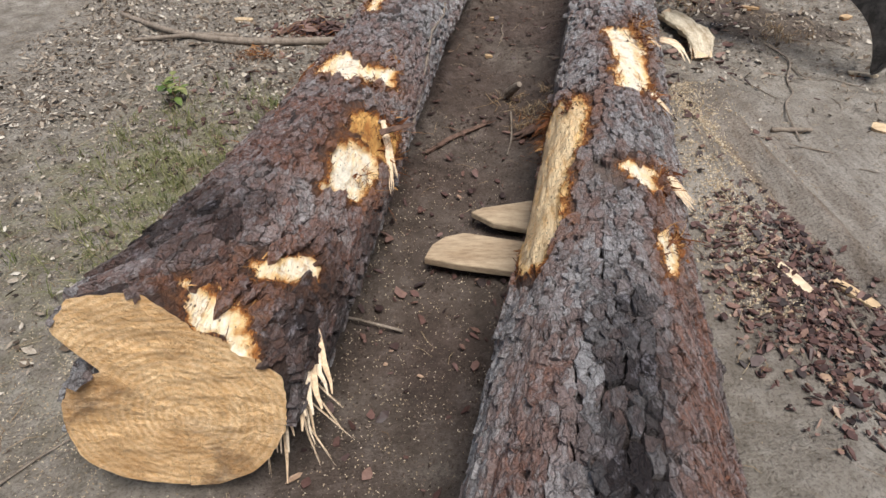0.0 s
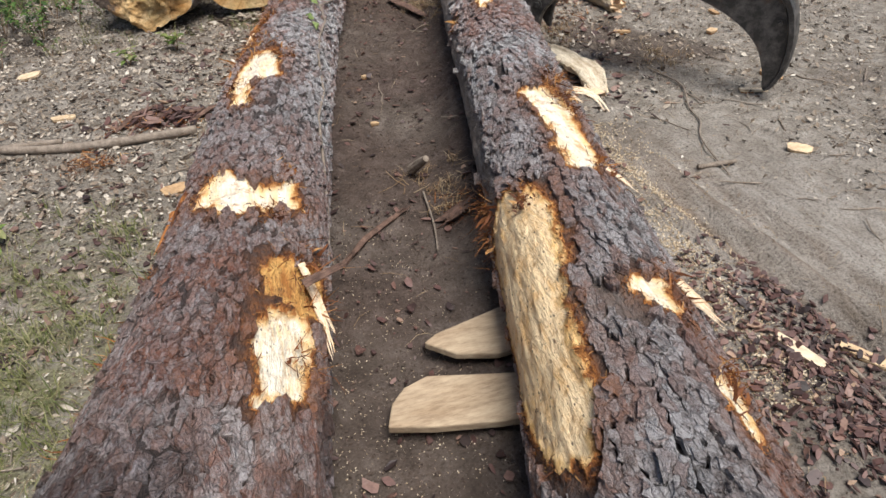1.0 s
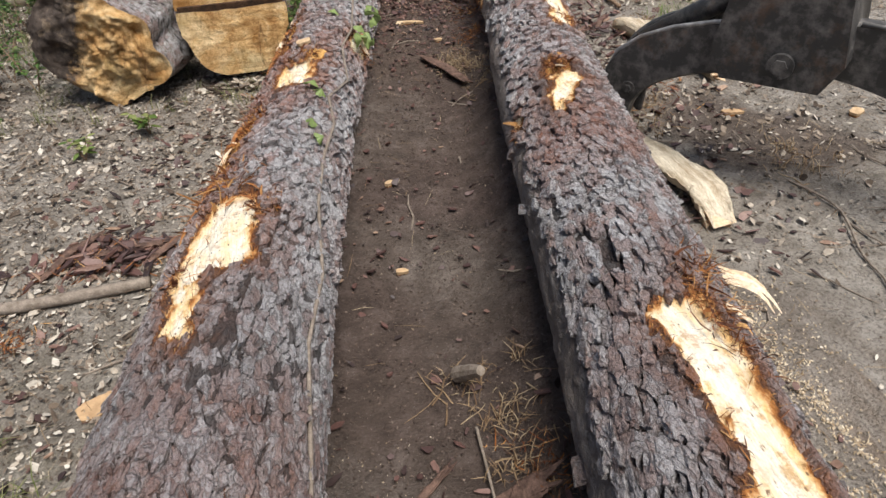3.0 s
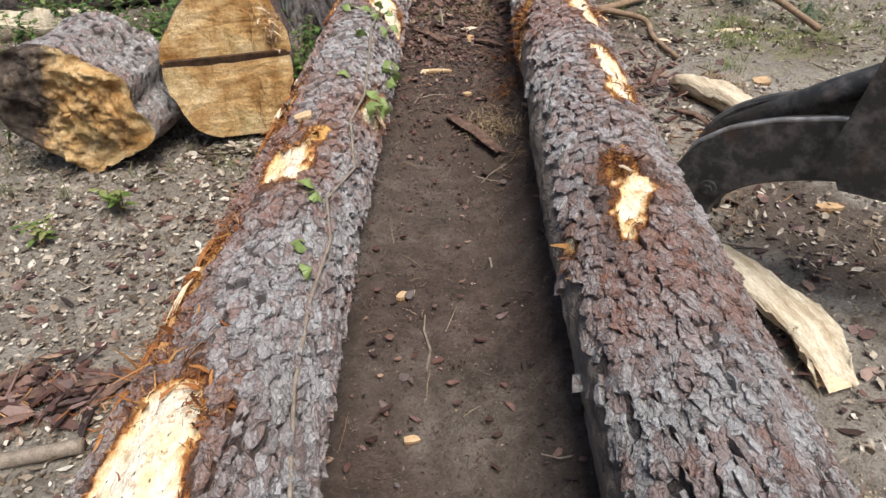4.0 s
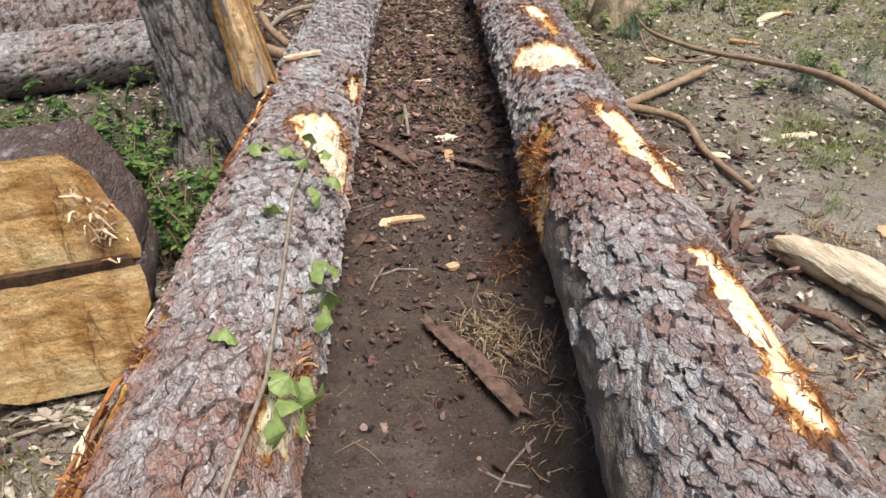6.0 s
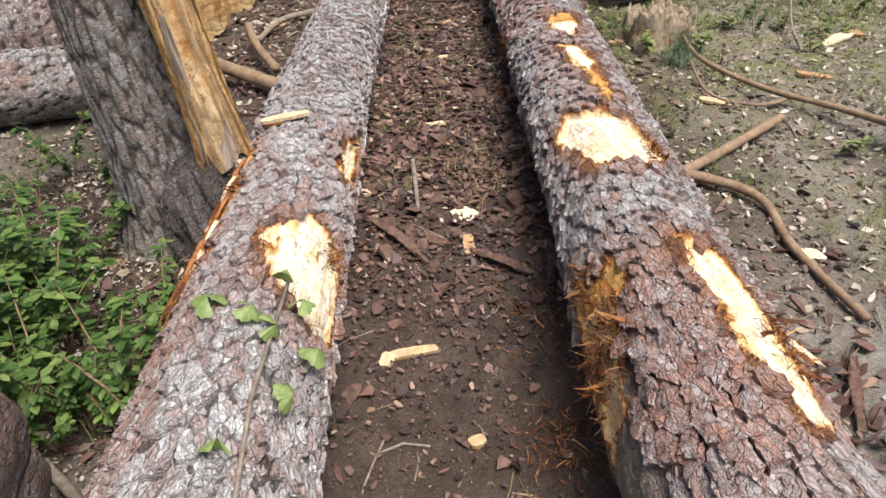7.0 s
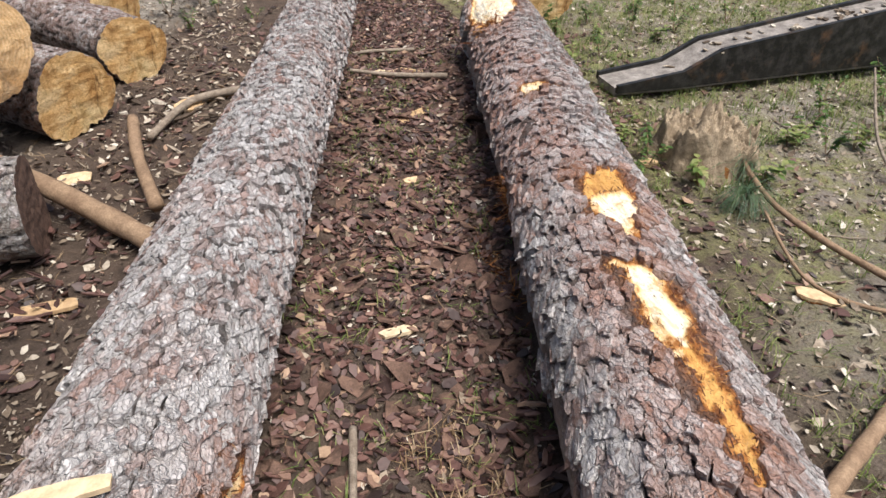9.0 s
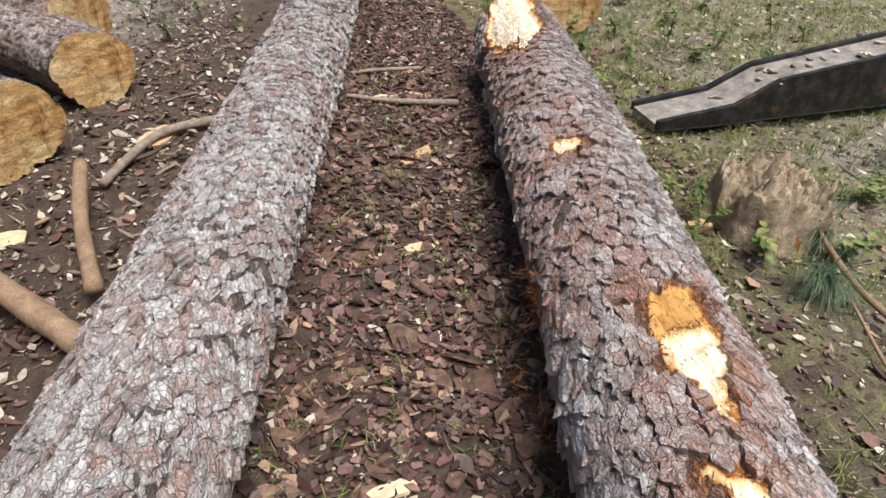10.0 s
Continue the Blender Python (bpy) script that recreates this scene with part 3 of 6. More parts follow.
def bark_plates(log, s, deg, R, start, end, seed, skin, depth, red, dark, rim, mud):
    """Scales of bark with their own edges: the three hundred of one stretch as parts, the rest joined."""
    r = random.Random(seed)
    round_ = 2 * math.pi * R
    groups = []
    for du, around, lo, hi, shrink, stretch, jag, lift0, tilt, top in ((.1, 44, start + .03, 3.6, .93, 1.05, .17, .0045, .35, False), (.075, 34, 3.3, end - .05, .95, 1.1, .12, .006, 1.0, False),
                                                                  (.066, 56, start + .05, 4.2, .74, 1.05, .22, .0105, .45, True), (.058, 42, 3.4, 11.3, .76, 1.15, .15, .0105, 1.2, True)):
        dv = round_ / around
        spots = {}

        def middle(cu, cv):
            key = (cu, cv % around)
            if key not in spots:
                spots[key] = (.5 + .85 * (r.random() - .5) + .5 * (cv % 2), .5 + .8 * (r.random() - .5))
            return cu + spots[key][0], cv + spots[key][1]

        for cu in range(int(lo / du) - 1, int(hi / du) + 1):
            for cv in range(-around // 2, around // 2):
                if abs((cv + .5) * dv / R) > 2.15 or (top and r.random() < (.45 if du > .06 else .62)):
                    continue
                pu, pv, poly = cell_outline(cu, cv, middle)
                u0, a0 = pu * du, math.degrees(pv * dv / R)
                border = 3.45 + .25 * math.sin(a0 * .09 + seed) + .12 * math.sin(a0 * .31)
                if len(poly) < 3 or u0 < lo or u0 > hi or (not top and (u0 > border if lo < 3 else u0 < border)):
                    continue
                i, j = min(int(np.searchsorted(s, u0)), len(s) - 1), min(int(np.searchsorted(deg, a0)), len(deg) - 1)
                if depth[i, j] < (.03 if du > .09 else .021) - .014 * r.random() or mud[i, j] > .1 + .45 * r.random():
                    continue
                ring = []
                for k in range(len(poly)):
                    p, q = poly[k], poly[(k + 1) % len(poly)]
                    n = max(1, int(math.hypot((q[0] - p[0]) * du, (q[1] - p[1]) * dv) / .013))
                    for m in range(n):
                        t = m / n
                        ring.append(((p[0] + t * (q[0] - p[0])) * shrink * stretch + r.gauss(0, jag * .45), (p[1] + t * (q[1] - p[1])) * shrink + r.gauss(0, jag * .6)))
                if len(ring) < 4:
                    continue
                base = lift0 + r.uniform(-.005, .007) + (.004 if dark[i, j] > .4 else 0)
                su, sv = -tilt * r.uniform(.3, 1.1) * .016, r.gauss(0, .006)
                hub = (u0, a0, base + .0015)
                tops = [(u0 + x * du, a0 + math.degrees(y * dv / R), base + su * x + sv * y + r.gauss(0, .002)) for x, y in ring]
                lows = [(u0 + x * du * 1.02, a0 + math.degrees(y * dv / R) * 1.0, -.012) for x, y in ring]
                n = len(ring)
                faces = [(0, 1 + (k + 1) % n, 1 + k) for k in range(n)] + [(1 + k, 1 + (k + 1) % n, 1 + n + (k + 1) % n, 1 + n + k) for k in range(n)]
                tone = min(1, max(0, r.gauss(.5, .2) + .4 * (float(noise.noise((u0 * 2.2, a0 * .03, seed))))))
                rust = max(red[i, j] * r.uniform(.7, 1.1), r.uniform(.2, .6) if r.random() < .14 else 0)
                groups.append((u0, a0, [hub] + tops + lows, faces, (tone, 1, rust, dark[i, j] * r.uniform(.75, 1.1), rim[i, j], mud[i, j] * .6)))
    names = ("plate", "crack", "red", "dark", "rim", "mud")

    def link(name, chosen, kind):
        pts = np.array([p for g in chosen for p in g[2]])
        Q = skin(pts[:, 0], pts[:, 1], pts[:, 2])
        faces, base = [], 0
        for g in chosen:
            faces += [tuple(k + base for k in f) for f in g[3]]
            base += len(g[2])
        me = bpy.data.meshes.new(name)
        me.from_pydata(Q.tolist(), [], faces)
        for k, key in enumerate(names):
            at = me.attributes.new(key, "FLOAT", "POINT")
            at.data.foreach_set("value", np.clip(np.repeat([g[4][k] for g in chosen], [len(g[2]) for g in chosen]), 0, 1).astype(np.float32))
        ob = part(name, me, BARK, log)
        return tagged(ob, kind=kind) if kind else ob

    near = [g for g in groups if 1.6 < g[0] < 4.2 and abs(g[1]) < 70][:300]
    chosen = {id(g) for g in near}
    for g in near:
        link("bark_plate", [g], "")
    link("bark_scale", [g for g in groups if id(g) not in chosen], "stuff")


def build_pine(axis, start, end, patches, zones, seed, label, butt=None, group="felled pines"):
    R = 0.26
    s = np.concatenate([np.arange(start, 8.6, 0.0068), np.arange(8.6, 11.4, 0.0095), np.arange(11.4, end, 0.02)])
    deg = np.concatenate([np.linspace(-180, -120, 12)[:-1], np.linspace(-120, 120, 166), np.linspace(120, 180, 12)[1:]])
    u, a = np.meshgrid(s, deg, indexing="ij")
    v = np.radians(a) * R
    around = 2 * math.pi * R
    g3, who3, off3 = plates(u + .01 * fbm(u * 40, v * 40, seed, 2), v, 0.05, around / 40, 40, seed + 40)
    h = -0.006 + 0.006 * fbm(u * 30, v * 40, seed + 6, 3) + 0.006 * (who3 - 0.5) + 0.02 * fbm(u * 2.2, v * 5, seed + 7, 3)
    # skin under the plates near black: shade between them is in the colour
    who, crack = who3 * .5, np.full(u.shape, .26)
    red, dark, mud = (np.zeros(u.shape) for _ in range(3))
    for what, amount, s0, s1, a0, a1 in zones:
        m = amount * bump_at(u, a, s0, s1, a0, a1) * np.clip(1.1 + 1.3 * fbm(u * 5, v * 8, seed + 11), 0, 1.15)
        if what == "red":
            red = np.maximum(red, m)
        elif what == "dark":
            dark = np.maximum(dark, m)
        else:
            mud = np.maximum(mud, m)
    red = np.maximum(red, 0.28 * smooth(fbm(u * 2.6, v * 5, seed + 13), 0.12, 0.4))
    mud = np.maximum(mud, 0.9 * smooth(np.abs(a), 105, 135))
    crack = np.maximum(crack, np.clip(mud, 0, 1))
    # bare places: torn edges, sunk below the bark
    owner, depth = np.full(u.shape, -1), np.full(u.shape, 9.0)
    for k, (kind, sink, poly) in enumerate(patches):
        d = to_polygon(u, v, [(p, math.radians(q) * R) for p, q in poly]) + 0.05 * fbm(u * 12, v * 22, seed + 60 + k, 4) + 0.016 * fbm(u * 50, v * 60, seed + 90, 2) - .012
        owner = np.where((d < depth) & (d < 0), k, owner)
        depth = np.minimum(depth, d)
    rim = np.where(depth > 0, np.exp(-np.maximum(depth, 0) / 0.03), 0)
    red = np.maximum(red, np.exp(-np.maximum(depth, 0) / 0.06))
    bare = smooth(-depth, -0.002, 0.012)
    grain = 0.004 * fbm(u * 7, v * 50, seed + 70, 3) + 0.009 * vnoise(u * 11, v * 18, seed + 71) + 0.004 * fbm(u * 40, v * 70, seed + 72, 2)
    sinks = np.zeros(u.shape)
    for k, (kind, sink, poly) in enumerate(patches):
        sinks = np.where(owner == k, sink, sinks)
    lip = 0.010 * np.exp(-(np.maximum(depth, 0) / 0.012)) * (depth > 0) * (0.5 + vnoise(u * 30, v * 30, seed + 73))
    h = (h + lip) * (1 - bare) + (grain - sinks * smooth(-depth, 0, 0.035)) * bare
    def skin(u, a, lift):
        x, z, r = on_axis(axis, u)
        if butt is not None:
            fade = np.exp(-np.maximum(u - start, 0) / 0.36)
            r = r * (1 - fade) + np.interp(a, [p for p, _ in butt], [q for _, q in butt]) * fade
        rad = r - 0.008 + lift + 0.006 * np.sin(np.radians(a) * 3 + u * 1.3)
        ar = np.radians(a)
        Q = np.stack([x + rad * np.sin(ar) / 0.976, u + 0 * rad, z + rad * np.cos(ar)], -1)
        Q[..., 2] = np.maximum(Q[..., 2], -0.035)
        if butt is not None:
            Q[..., 1] += 0.2 * (Q[..., 2] - 0.05) * np.exp(-(u - start) / 0.3)
        return Q

    P = skin(u, a, h)
    of_face = owner[:-1, :-1]
    bare, of_face = [], of_face.copy()
    for k in range(len(patches)):
        left = of_face == k
        while left.any():
            i, j = np.argwhere(left)[0]
            piece, edge = np.zeros(left.shape, bool), [(i, j)]
            piece[i, j], left[i, j] = True, False
            while edge:
                i, j = edge.pop()
                for p, q in ((i + 1, j), (i - 1, j), (i, j + 1), (i, j - 1)):
                    if 0 <= p < left.shape[0] and 0 <= q < left.shape[1] and left[p, q]:
                        piece[p, q], left[p, q] = True, False
                        edge.append((p, q))
            if piece.sum() < 60:
                of_face[piece] = -1
            else:
                bare.append((k, piece))
    log = thing("pine_log", label, "log", group=group)
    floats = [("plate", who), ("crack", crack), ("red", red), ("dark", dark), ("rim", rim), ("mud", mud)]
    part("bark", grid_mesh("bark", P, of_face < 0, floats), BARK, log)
    bark_plates(log, s, deg, R, start, end, seed, skin, depth, red, dark, rim, mud)
    kinds = {"pale": (PALE, "freshly peeled pale wood"), "yellow": (YELLOW, "smooth yellow bare wood"), "torn": (TORN, "torn orange inner bark")}
    for k, piece in bare:
        part("bare_patch", grid_mesh("bare_patch", P, piece, [("edge", np.clip(-depth / 0.05, 0, 1))]), kinds[patches[k][0]][0], log, kinds[patches[k][0]][1])
    # frayed strips of inner bark all along the torn edges
    r = random.Random(seed + 5)
    edge = np.argwhere((np.abs(depth) < .014) & (np.abs(a) < 112) & (u < 11.2))
    g, want = Geo(), min(len(edge), 5200)
    for i, j in edge[r.sample(range(len(edge)), want)]:
        base = Vector(P[i, j])
        x, z, _ = on_axis(axis, s[i])
        out = (base - Vector((x, s[i], z))).normalized()
        way = (Vector((0, r.gauss(0, 1), 0)) + out.cross(Vector((0, 1, 0))) * r.gauss(0, .6) + out * r.uniform(-.05, .4)).normalized()
        n, w = r.uniform(.006, .034) * r.uniform(.4, 1), r.uniform(.001, .0045)
        up = out * n * r.uniform(.05, .35)
        g.strip([base + out * .001, base + way * n * .5 + up, base + way * n + up * r.uniform(-.2, 1.4)], [w, w * .8, w * .2], way.cross(out) + out * r.gauss(0, .6))
    tagged(part("torn_edge", g, FIBRE, log, "frayed orange strips of inner bark"), kind="stuff")
    return log, P


PATCH_LEFT = [
    ("pale", .012, [(1.06, 12), (1.1, 39), (.95, 50), (.95, 22)]),
    ("pale", .008, [(1.24, 31), (1.36, 59), (1.30, 61), (1.20, 35)]),
    ("pale", .02, [(1.67, 41), (1.85, 32), (1.98, 38), (2.02, 70), (1.78, 69)]),
    ("torn", .01, [(2.02, 32), (2.2, 38), (2.28, 80), (2.1, 88), (2.03, 70)]),
    ("pale", .014, [(2.59, -27), (2.67, -14), (2.56, 21), (2.67, 44), (2.49, 49), (2.40, 10), (2.48, -22)]),
    ("pale", .01, [(3.25, -26), (3.45, -33), (3.38, -12), (3.18, -8)]),
    ("pale", .018, [(3.42, -38), (3.8, -34), (3.84, -5), (3.72, 10), (3.46, 10)]),
    ("pale", .018, [(4.74, -22), (4.97, -24), (5.03, 6), (4.90, 18), (4.72, 16)]),
    ("pale", .016, [(5.30, 52), (5.50, 50), (5.66, 84), (5.42, 90)]),
    ("pale", .016, [(6.97, 9), (7.07, 36), (7.02, 80), (6.62, 92), (6.58, 72), (6.7, 27)]),
    ("pale", .016, [(7.47, 58), (7.72, 60), (7.85, 84), (7.44, 82)]),
    ("torn", .012, [(6.9, -62), (7.6, -50), (7.58, -34), (6.95, -42)]),
    ("torn", .01, [(5.15, -58), (5.5, -54), (5.95, -52), (5.8, -38), (5.25, -38)]),
    ("yellow", .012, [(1.5, -60), (2.4, -50), (2.4, -74), (1.5, -84)]),
    ("torn", .008, [(3.9, -66), (4.3, -60), (4.62, -46), (4.5, -32), (4.2, -40), (3.95, -46)]),
    ("torn", .006, [(4.95, 8), (5.1, 4), (5.14, 18), (5.0, 24)]),
]
PATCH_RIGHT = [
    ("yellow", .012, [(2.44, -60), (2.28, -26), (1.98, -23), (1.86, -33), (1.47, -30), (1.34, -43), (1.44, -75), (1.80, -112), (2.34, -100)]),
    ("pale", .012, [(1.66, 27), (1.8, 40), (1.77, 10), (1.68, 8)]),
    ("pale", .01, [(1.43, 32), (1.48, 49), (1.27, 40), (1.24, 31)]),
    ("pale", .018, [(2.98, -10), (3.06, 20), (2.87, 36), (2.43, 37), (2.31, 22), (2.36, 5), (2.62, 2), (2.78, 1)]),
    ("pale", .018, [(4.38, -14), (4.42, 5), (4.31, 13), (4.14, -6), (4.08, -15), (4.24, -20)]),
    ("torn", .03, [(4.42, -16), (4.55, -8), (4.52, 8), (4.40, 8)]),
    ("pale", .014, [(6.48, -2), (6.42, 24), (6.14, 43), (5.9, 40), (5.84, 18), (6.05, 10), (6.22, 4)]),
    ("pale", .012, [(5.54, 10), (5.52, 30), (5.25, 48), (4.97, 38), (4.98, 17), (5.14, 15)]),
    ("pale", .02, [(7.29, -50), (7.36, -33), (7.27, 8), (7.0, 33), (6.92, 22), (6.90, -5), (6.95, -30)]),
    ("pale", .012, [(8.08, -13), (8.01, 8), (7.85, 13), (7.72, 12), (7.72, -4)]),
    ("torn", .016, [(7.74, -3), (7.74, 12), (7.48, 17), (7.40, 8)]),
    ("pale", .012, [(8.4, -12), (8.42, 20), (8.30, 16), (8.18, 6)]),
    ("torn", .014, [(8.62, -10), (8.58, 16), (8.43, 20), (8.43, -12)]),
    ("pale", .006, [(9.44, -30), (9.40, -8), (9.36, -8), (9.38, -30)]),
    ("pale", .03, [(10.4, -25), (10.9, -70), (11.4, -40), (11.4, 15), (10.75, 12)]),
    ("torn", .02, [(9.14, -106), (8.86, -80), (8.66, -104)]),
    ("yellow", .014, [(6.46, -88), (6.42, -56), (6.30, -60), (6.1, -72), (6.05, -98)]),
    ("torn", .01, [(6.56, -84), (6.5, -44), (6.42, -44), (6.44, -88)]),
    ("pale", .006, [(4.28, -60), (4.26, -56), (4.18, -59)]),
]
# first dark zone in each list: faint shade painted over the near bark
ZONES_LEFT = [("dark", .2, 1.6, 3.5, -95, 100), ("red", .95, .9, 2.3, -30, 100), ("dark", .8, 1.1, 1.65, -95, 26), ("dark", .4, 1.6, 2.3, -95, -34), ("dark", .35, .9, 1.3, -90, 60), ("red", .9, 3.9, 5.6, -90, -12), ("red", .9, 4.44, 4.75, -30, 22), ("dark", .9, .9, 1.5, 50, 110), ("dark", .7, 1.5, 2.2, 80, 120),
              ("red", .7, 2.3, 3.0, -60, 90), ("red", .6, 6.0, 7.9, -80, -20), ("red", .6, 5.1, 5.7, 0, 90)]
ZONES_RIGHT = [("dark", .16, -.4, 3.2, -60, 100), ("red", .95, -.4, 1.7, 18, 70), ("dark", 1.0, -.4, 1.15, -14, 20), ("dark", .5, -.4, 1.3, 60, 110), ("red", .8, -.4, 1.1, -60, -20), ("mud", .9, 2.4, 6.3, -130, -62), ("red", .8, 3.7, 4.1, -50, 60),
               ("dark", .7, 4.0, 4.6, -36, -20), ("mud", .6, 6.2, 11, -130, -80), ("mud", .55, 1.62, 1.78, -30, 8), ("red", .5, 7.0, 8.4, -40, -5), ("red", .6, 8.6, 11, -90, 0),
               ("red", .7, 5.7, 6.6, -80, 10), ("red", .5, 2.2, 3.2, 0, 40)]
left_pine, LEFT_SKIN = build_pine(AXIS_LEFT, 0.95, 14.4, PATCH_LEFT, ZONES_LEFT, 11,
                                  "long felled pine log, scraped bark and bare pale patches", BUTT)
right_pine, RIGHT_SKIN = build_pine(AXIS_RIGHT, -0.45, 11.35, PATCH_RIGHT, ZONES_RIGHT, 51,
                                    "long felled pine log with grey plated bark and torn bare patches")


def end_cap(ring, centre, material, parent, name, label="", rings=26, rough=0.006, seed=3):
    """Sawn end that fills a ring of points, with its middle at the pith."""
    ring = np.asarray(ring)
    centre = np.asarray(centre, float)
    k = np.linspace(0.0, 1.0, rings) ** 0.8
    P = centre + (ring[None] - centre) * k[:, None, None]
    nrm = np.cross(ring[len(ring) // 4] - centre, ring[0] - centre)
    nrm = nrm / np.linalg.norm(nrm)
    up = np.array((0, 0, 1.0)) - nrm * nrm[2]
    up /= np.linalg.norm(up)
    side = np.cross(up, nrm)
    lx, ly = (P - centre) @ side, (P - centre) @ up
    lz = rough * (fbm(lx * 9, ly * (30 if rough < .02 else 11), seed) + 0.5 * fbm(lx * 60, ly * 60, seed + 5, 2)) * smooth(-k, -1.0, -0.85)[:, None] + (P - centre) @ nrm
    me = grid_mesh(name, np.stack([lx, ly, lz], -1), flip=False)
    m = Matrix(((side[0], up[0], nrm[0], centre[0]), (side[1], up[1], nrm[1], centre[1]), (side[2], up[2], nrm[2], centre[2]), (0, 0, 0, 1)))
    return part(name, me, material, parent, label, m=m)


end_cap(LEFT_SKIN[0], (-0.61, 1.0, 0.28), CUT, left_pine, "butt_face", "freshly sawn pale end grain with rings", 60, .006)
end_cap(RIGHT_SKIN[0][::-1], (0.12, -0.45, 0.3), CUT, right_pine, "butt_face", "sawn end grain")
end_cap(RIGHT_SKIN[-1][::-1], tuple(RIGHT_SKIN[-1].mean(0)), CUT, right_pine, "top_face", "pale sawn top end")
end_cap(LEFT_SKIN[-1][::-1], tuple(LEFT_SKIN[-1].mean(0)), CUT, left_pine, "top_face", "pale sawn top end")


def tuft(axis, s, deg, size, count, parent, name="bark_fibre", label="shredded orange bark fibres", material=None, lean=(0, 0, 0)):
    """A mop of torn fibres and strips that stand off a pine's skin."""
    g, size = Geo(), size * 1.2
    for _ in range(int(count * 3.8)):
        p, out = spot(axis, s + rng.gauss(0, size * 0.7), deg + rng.gauss(0, size * 110), -0.012)
        way = (out * rng.uniform(0.15, 0.8) + Vector((rng.gauss(0, .5), rng.gauss(0, .8), rng.gauss(0, .3))) + Vector(lean)).normalized()
        n = size * rng.uniform(0.15, .8)
        bendy = Vector((rng.gauss(0, .6), rng.gauss(0, .6), rng.uniform(-.9, .4)))
        pts = [p, p + way * n * .35 + bendy * n * .1, p + way * n * .65 + bendy * n * .35, p + way * n * .8 + bendy * n * .75]
        w = rng.uniform(0.0012, 0.005) if rng.random() < .88 else rng.uniform(.008, .02)
        g.strip(pts, [w, w * .9, w * .6, w * .2], (rng.gauss(0, 1), rng.gauss(0, 1), rng.gauss(0, 1)))
    return tagged(part(name, g, material or FIBRE, parent, label), kind="stuff")


TUFT_LEFT = [(4.2, -58, .06, 60), (4.45, -42, .05, 50), (5.02, -12, .05, 50), (2.12, 84, .08, 60), (2.26, 60, .08, 60), (4.0, -48, .09, 90), (3.93, -22, .08, 90), (3.76, 14, .06, 60), (5.06, 2, .06, 70), (5.12, -38, .06, 60), (5.35, -52, .06, 60), (3.9, -66, .09, 80),
             (2.7, 36, .05, 40), (2.68, -24, .05, 40), (5.6, 82, .07, 70), (7.0, -52, .06, 70), (7.35, -46, .06, 50), (2.0, -78, .08, 60), (1.75, -82, .08, 60), (6.98, 72, .05, 40),
             (2.4, 30, .05, 40), (4.5, -35, .06, 50), (4.75, -66, .07, 60), (7.85, 66, .05, 40), (3.5, -40, .05, 40), (1.85, 75, .06, 40), (5.7, -46, .05, 40)]
TUFT_RIGHT = [(3.06, 30, .08, 90), (3.14, 40, .08, 80), (2.5, -100, .09, 80), (2.36, 42, .06, 60), (4.5, -4, .06, 90), (6.3, -62, .07, 80), (6.1, 50, .07, 80), (1.46, 44, .06, 50), (1.78, 44, .06, 60),
              (2.9, 38, .07, 60), (6.55, -70, .06, 60), (7.0, 26, .05, 40), (5.5, 34, .05, 40), (5.1, 44, .06, 50), (8.95, -95, .08, 70), (10.5, -40, .08, 60), (4.15, -62, .05, 40), (2.3, -40, .04, 30), (6.3, -84, .08, 60)]
for s_, d_, z_, n_ in TUFT_LEFT:
    tuft(AXIS_LEFT, s_, d_, z_, n_, left_pine)
for s_, d_, z_, n_ in TUFT_RIGHT:
    tuft(AXIS_RIGHT, s_, d_, z_, n_, right_pine)


def shard(parent, a, b, wide, thick, name="splinter", material=None, label="", bow=0.0):
    """A wedge of split wood from a to b, ragged at both ends."""
    a, b = Vector(a), Vector(b)
    n = (b - a).length
    way = (b - a).normalized()
    side = way.cross(Vector((0, 0, 1)))
    side = side.normalized() if side.length > 0.05 else Vector((1, 0, 0))
    up = side.cross(way)
    g = Geo()
    steps = 6
    for j in range(3):
        o = (j - 1) * wide * 0.3
        e = rng.uniform(0.75, 1.05)
        pts = [a + way * n * e * i / steps + side * (o + rng.gauss(0, wide * .05)) + up * (bow * math.sin(math.pi * i / steps) + rng.gauss(0, thick * .1)) for i in range(steps + 1)]
        rad = [wide * .24 * (1 - 0.85 * (i / steps) ** 2) for i in range(steps + 1)]
        k = len(g.v)
        g.tube(pts, rad, 5)
        for q in range(k, len(g.v)):
            p = g.v[q]
            mid = a + way * (p - a).dot(way) + up * bow * math.sin(math.pi * max(0, min(1, (p - a).dot(way) / n)))
            g.v[q] = p - up * (p - mid).dot(up) * (1 - min(1, thick / (wide * .48)))
    return part(name, g, material or SPLINTER, parent, label)


u, t = np.meshgrid(np.linspace(0, math.pi, 30), np.linspace(0, 2 * math.pi, 41), indexing="ij")
rr = .08 * (1 + .9 * fbm(np.cos(t) * np.sin(u) * 3 + 4, np.cos(u) * 3 + np.sin(t), 640, 4))
part("rot_pocket", grid_mesh("rot_pocket", np.stack([-.79 + rr * np.sin(u) * np.cos(t), 1.19 + rr * np.sin(u) * np.sin(t), .46 + .8 * rr * np.cos(u)], -1), flip=True), make_plain("crumbling_brown_rot", (.05, .03, .022), (.24, .15, .1), 26, .95, (1, 1, 1), .02), left_pine, "dark crumbling rot in the notch")

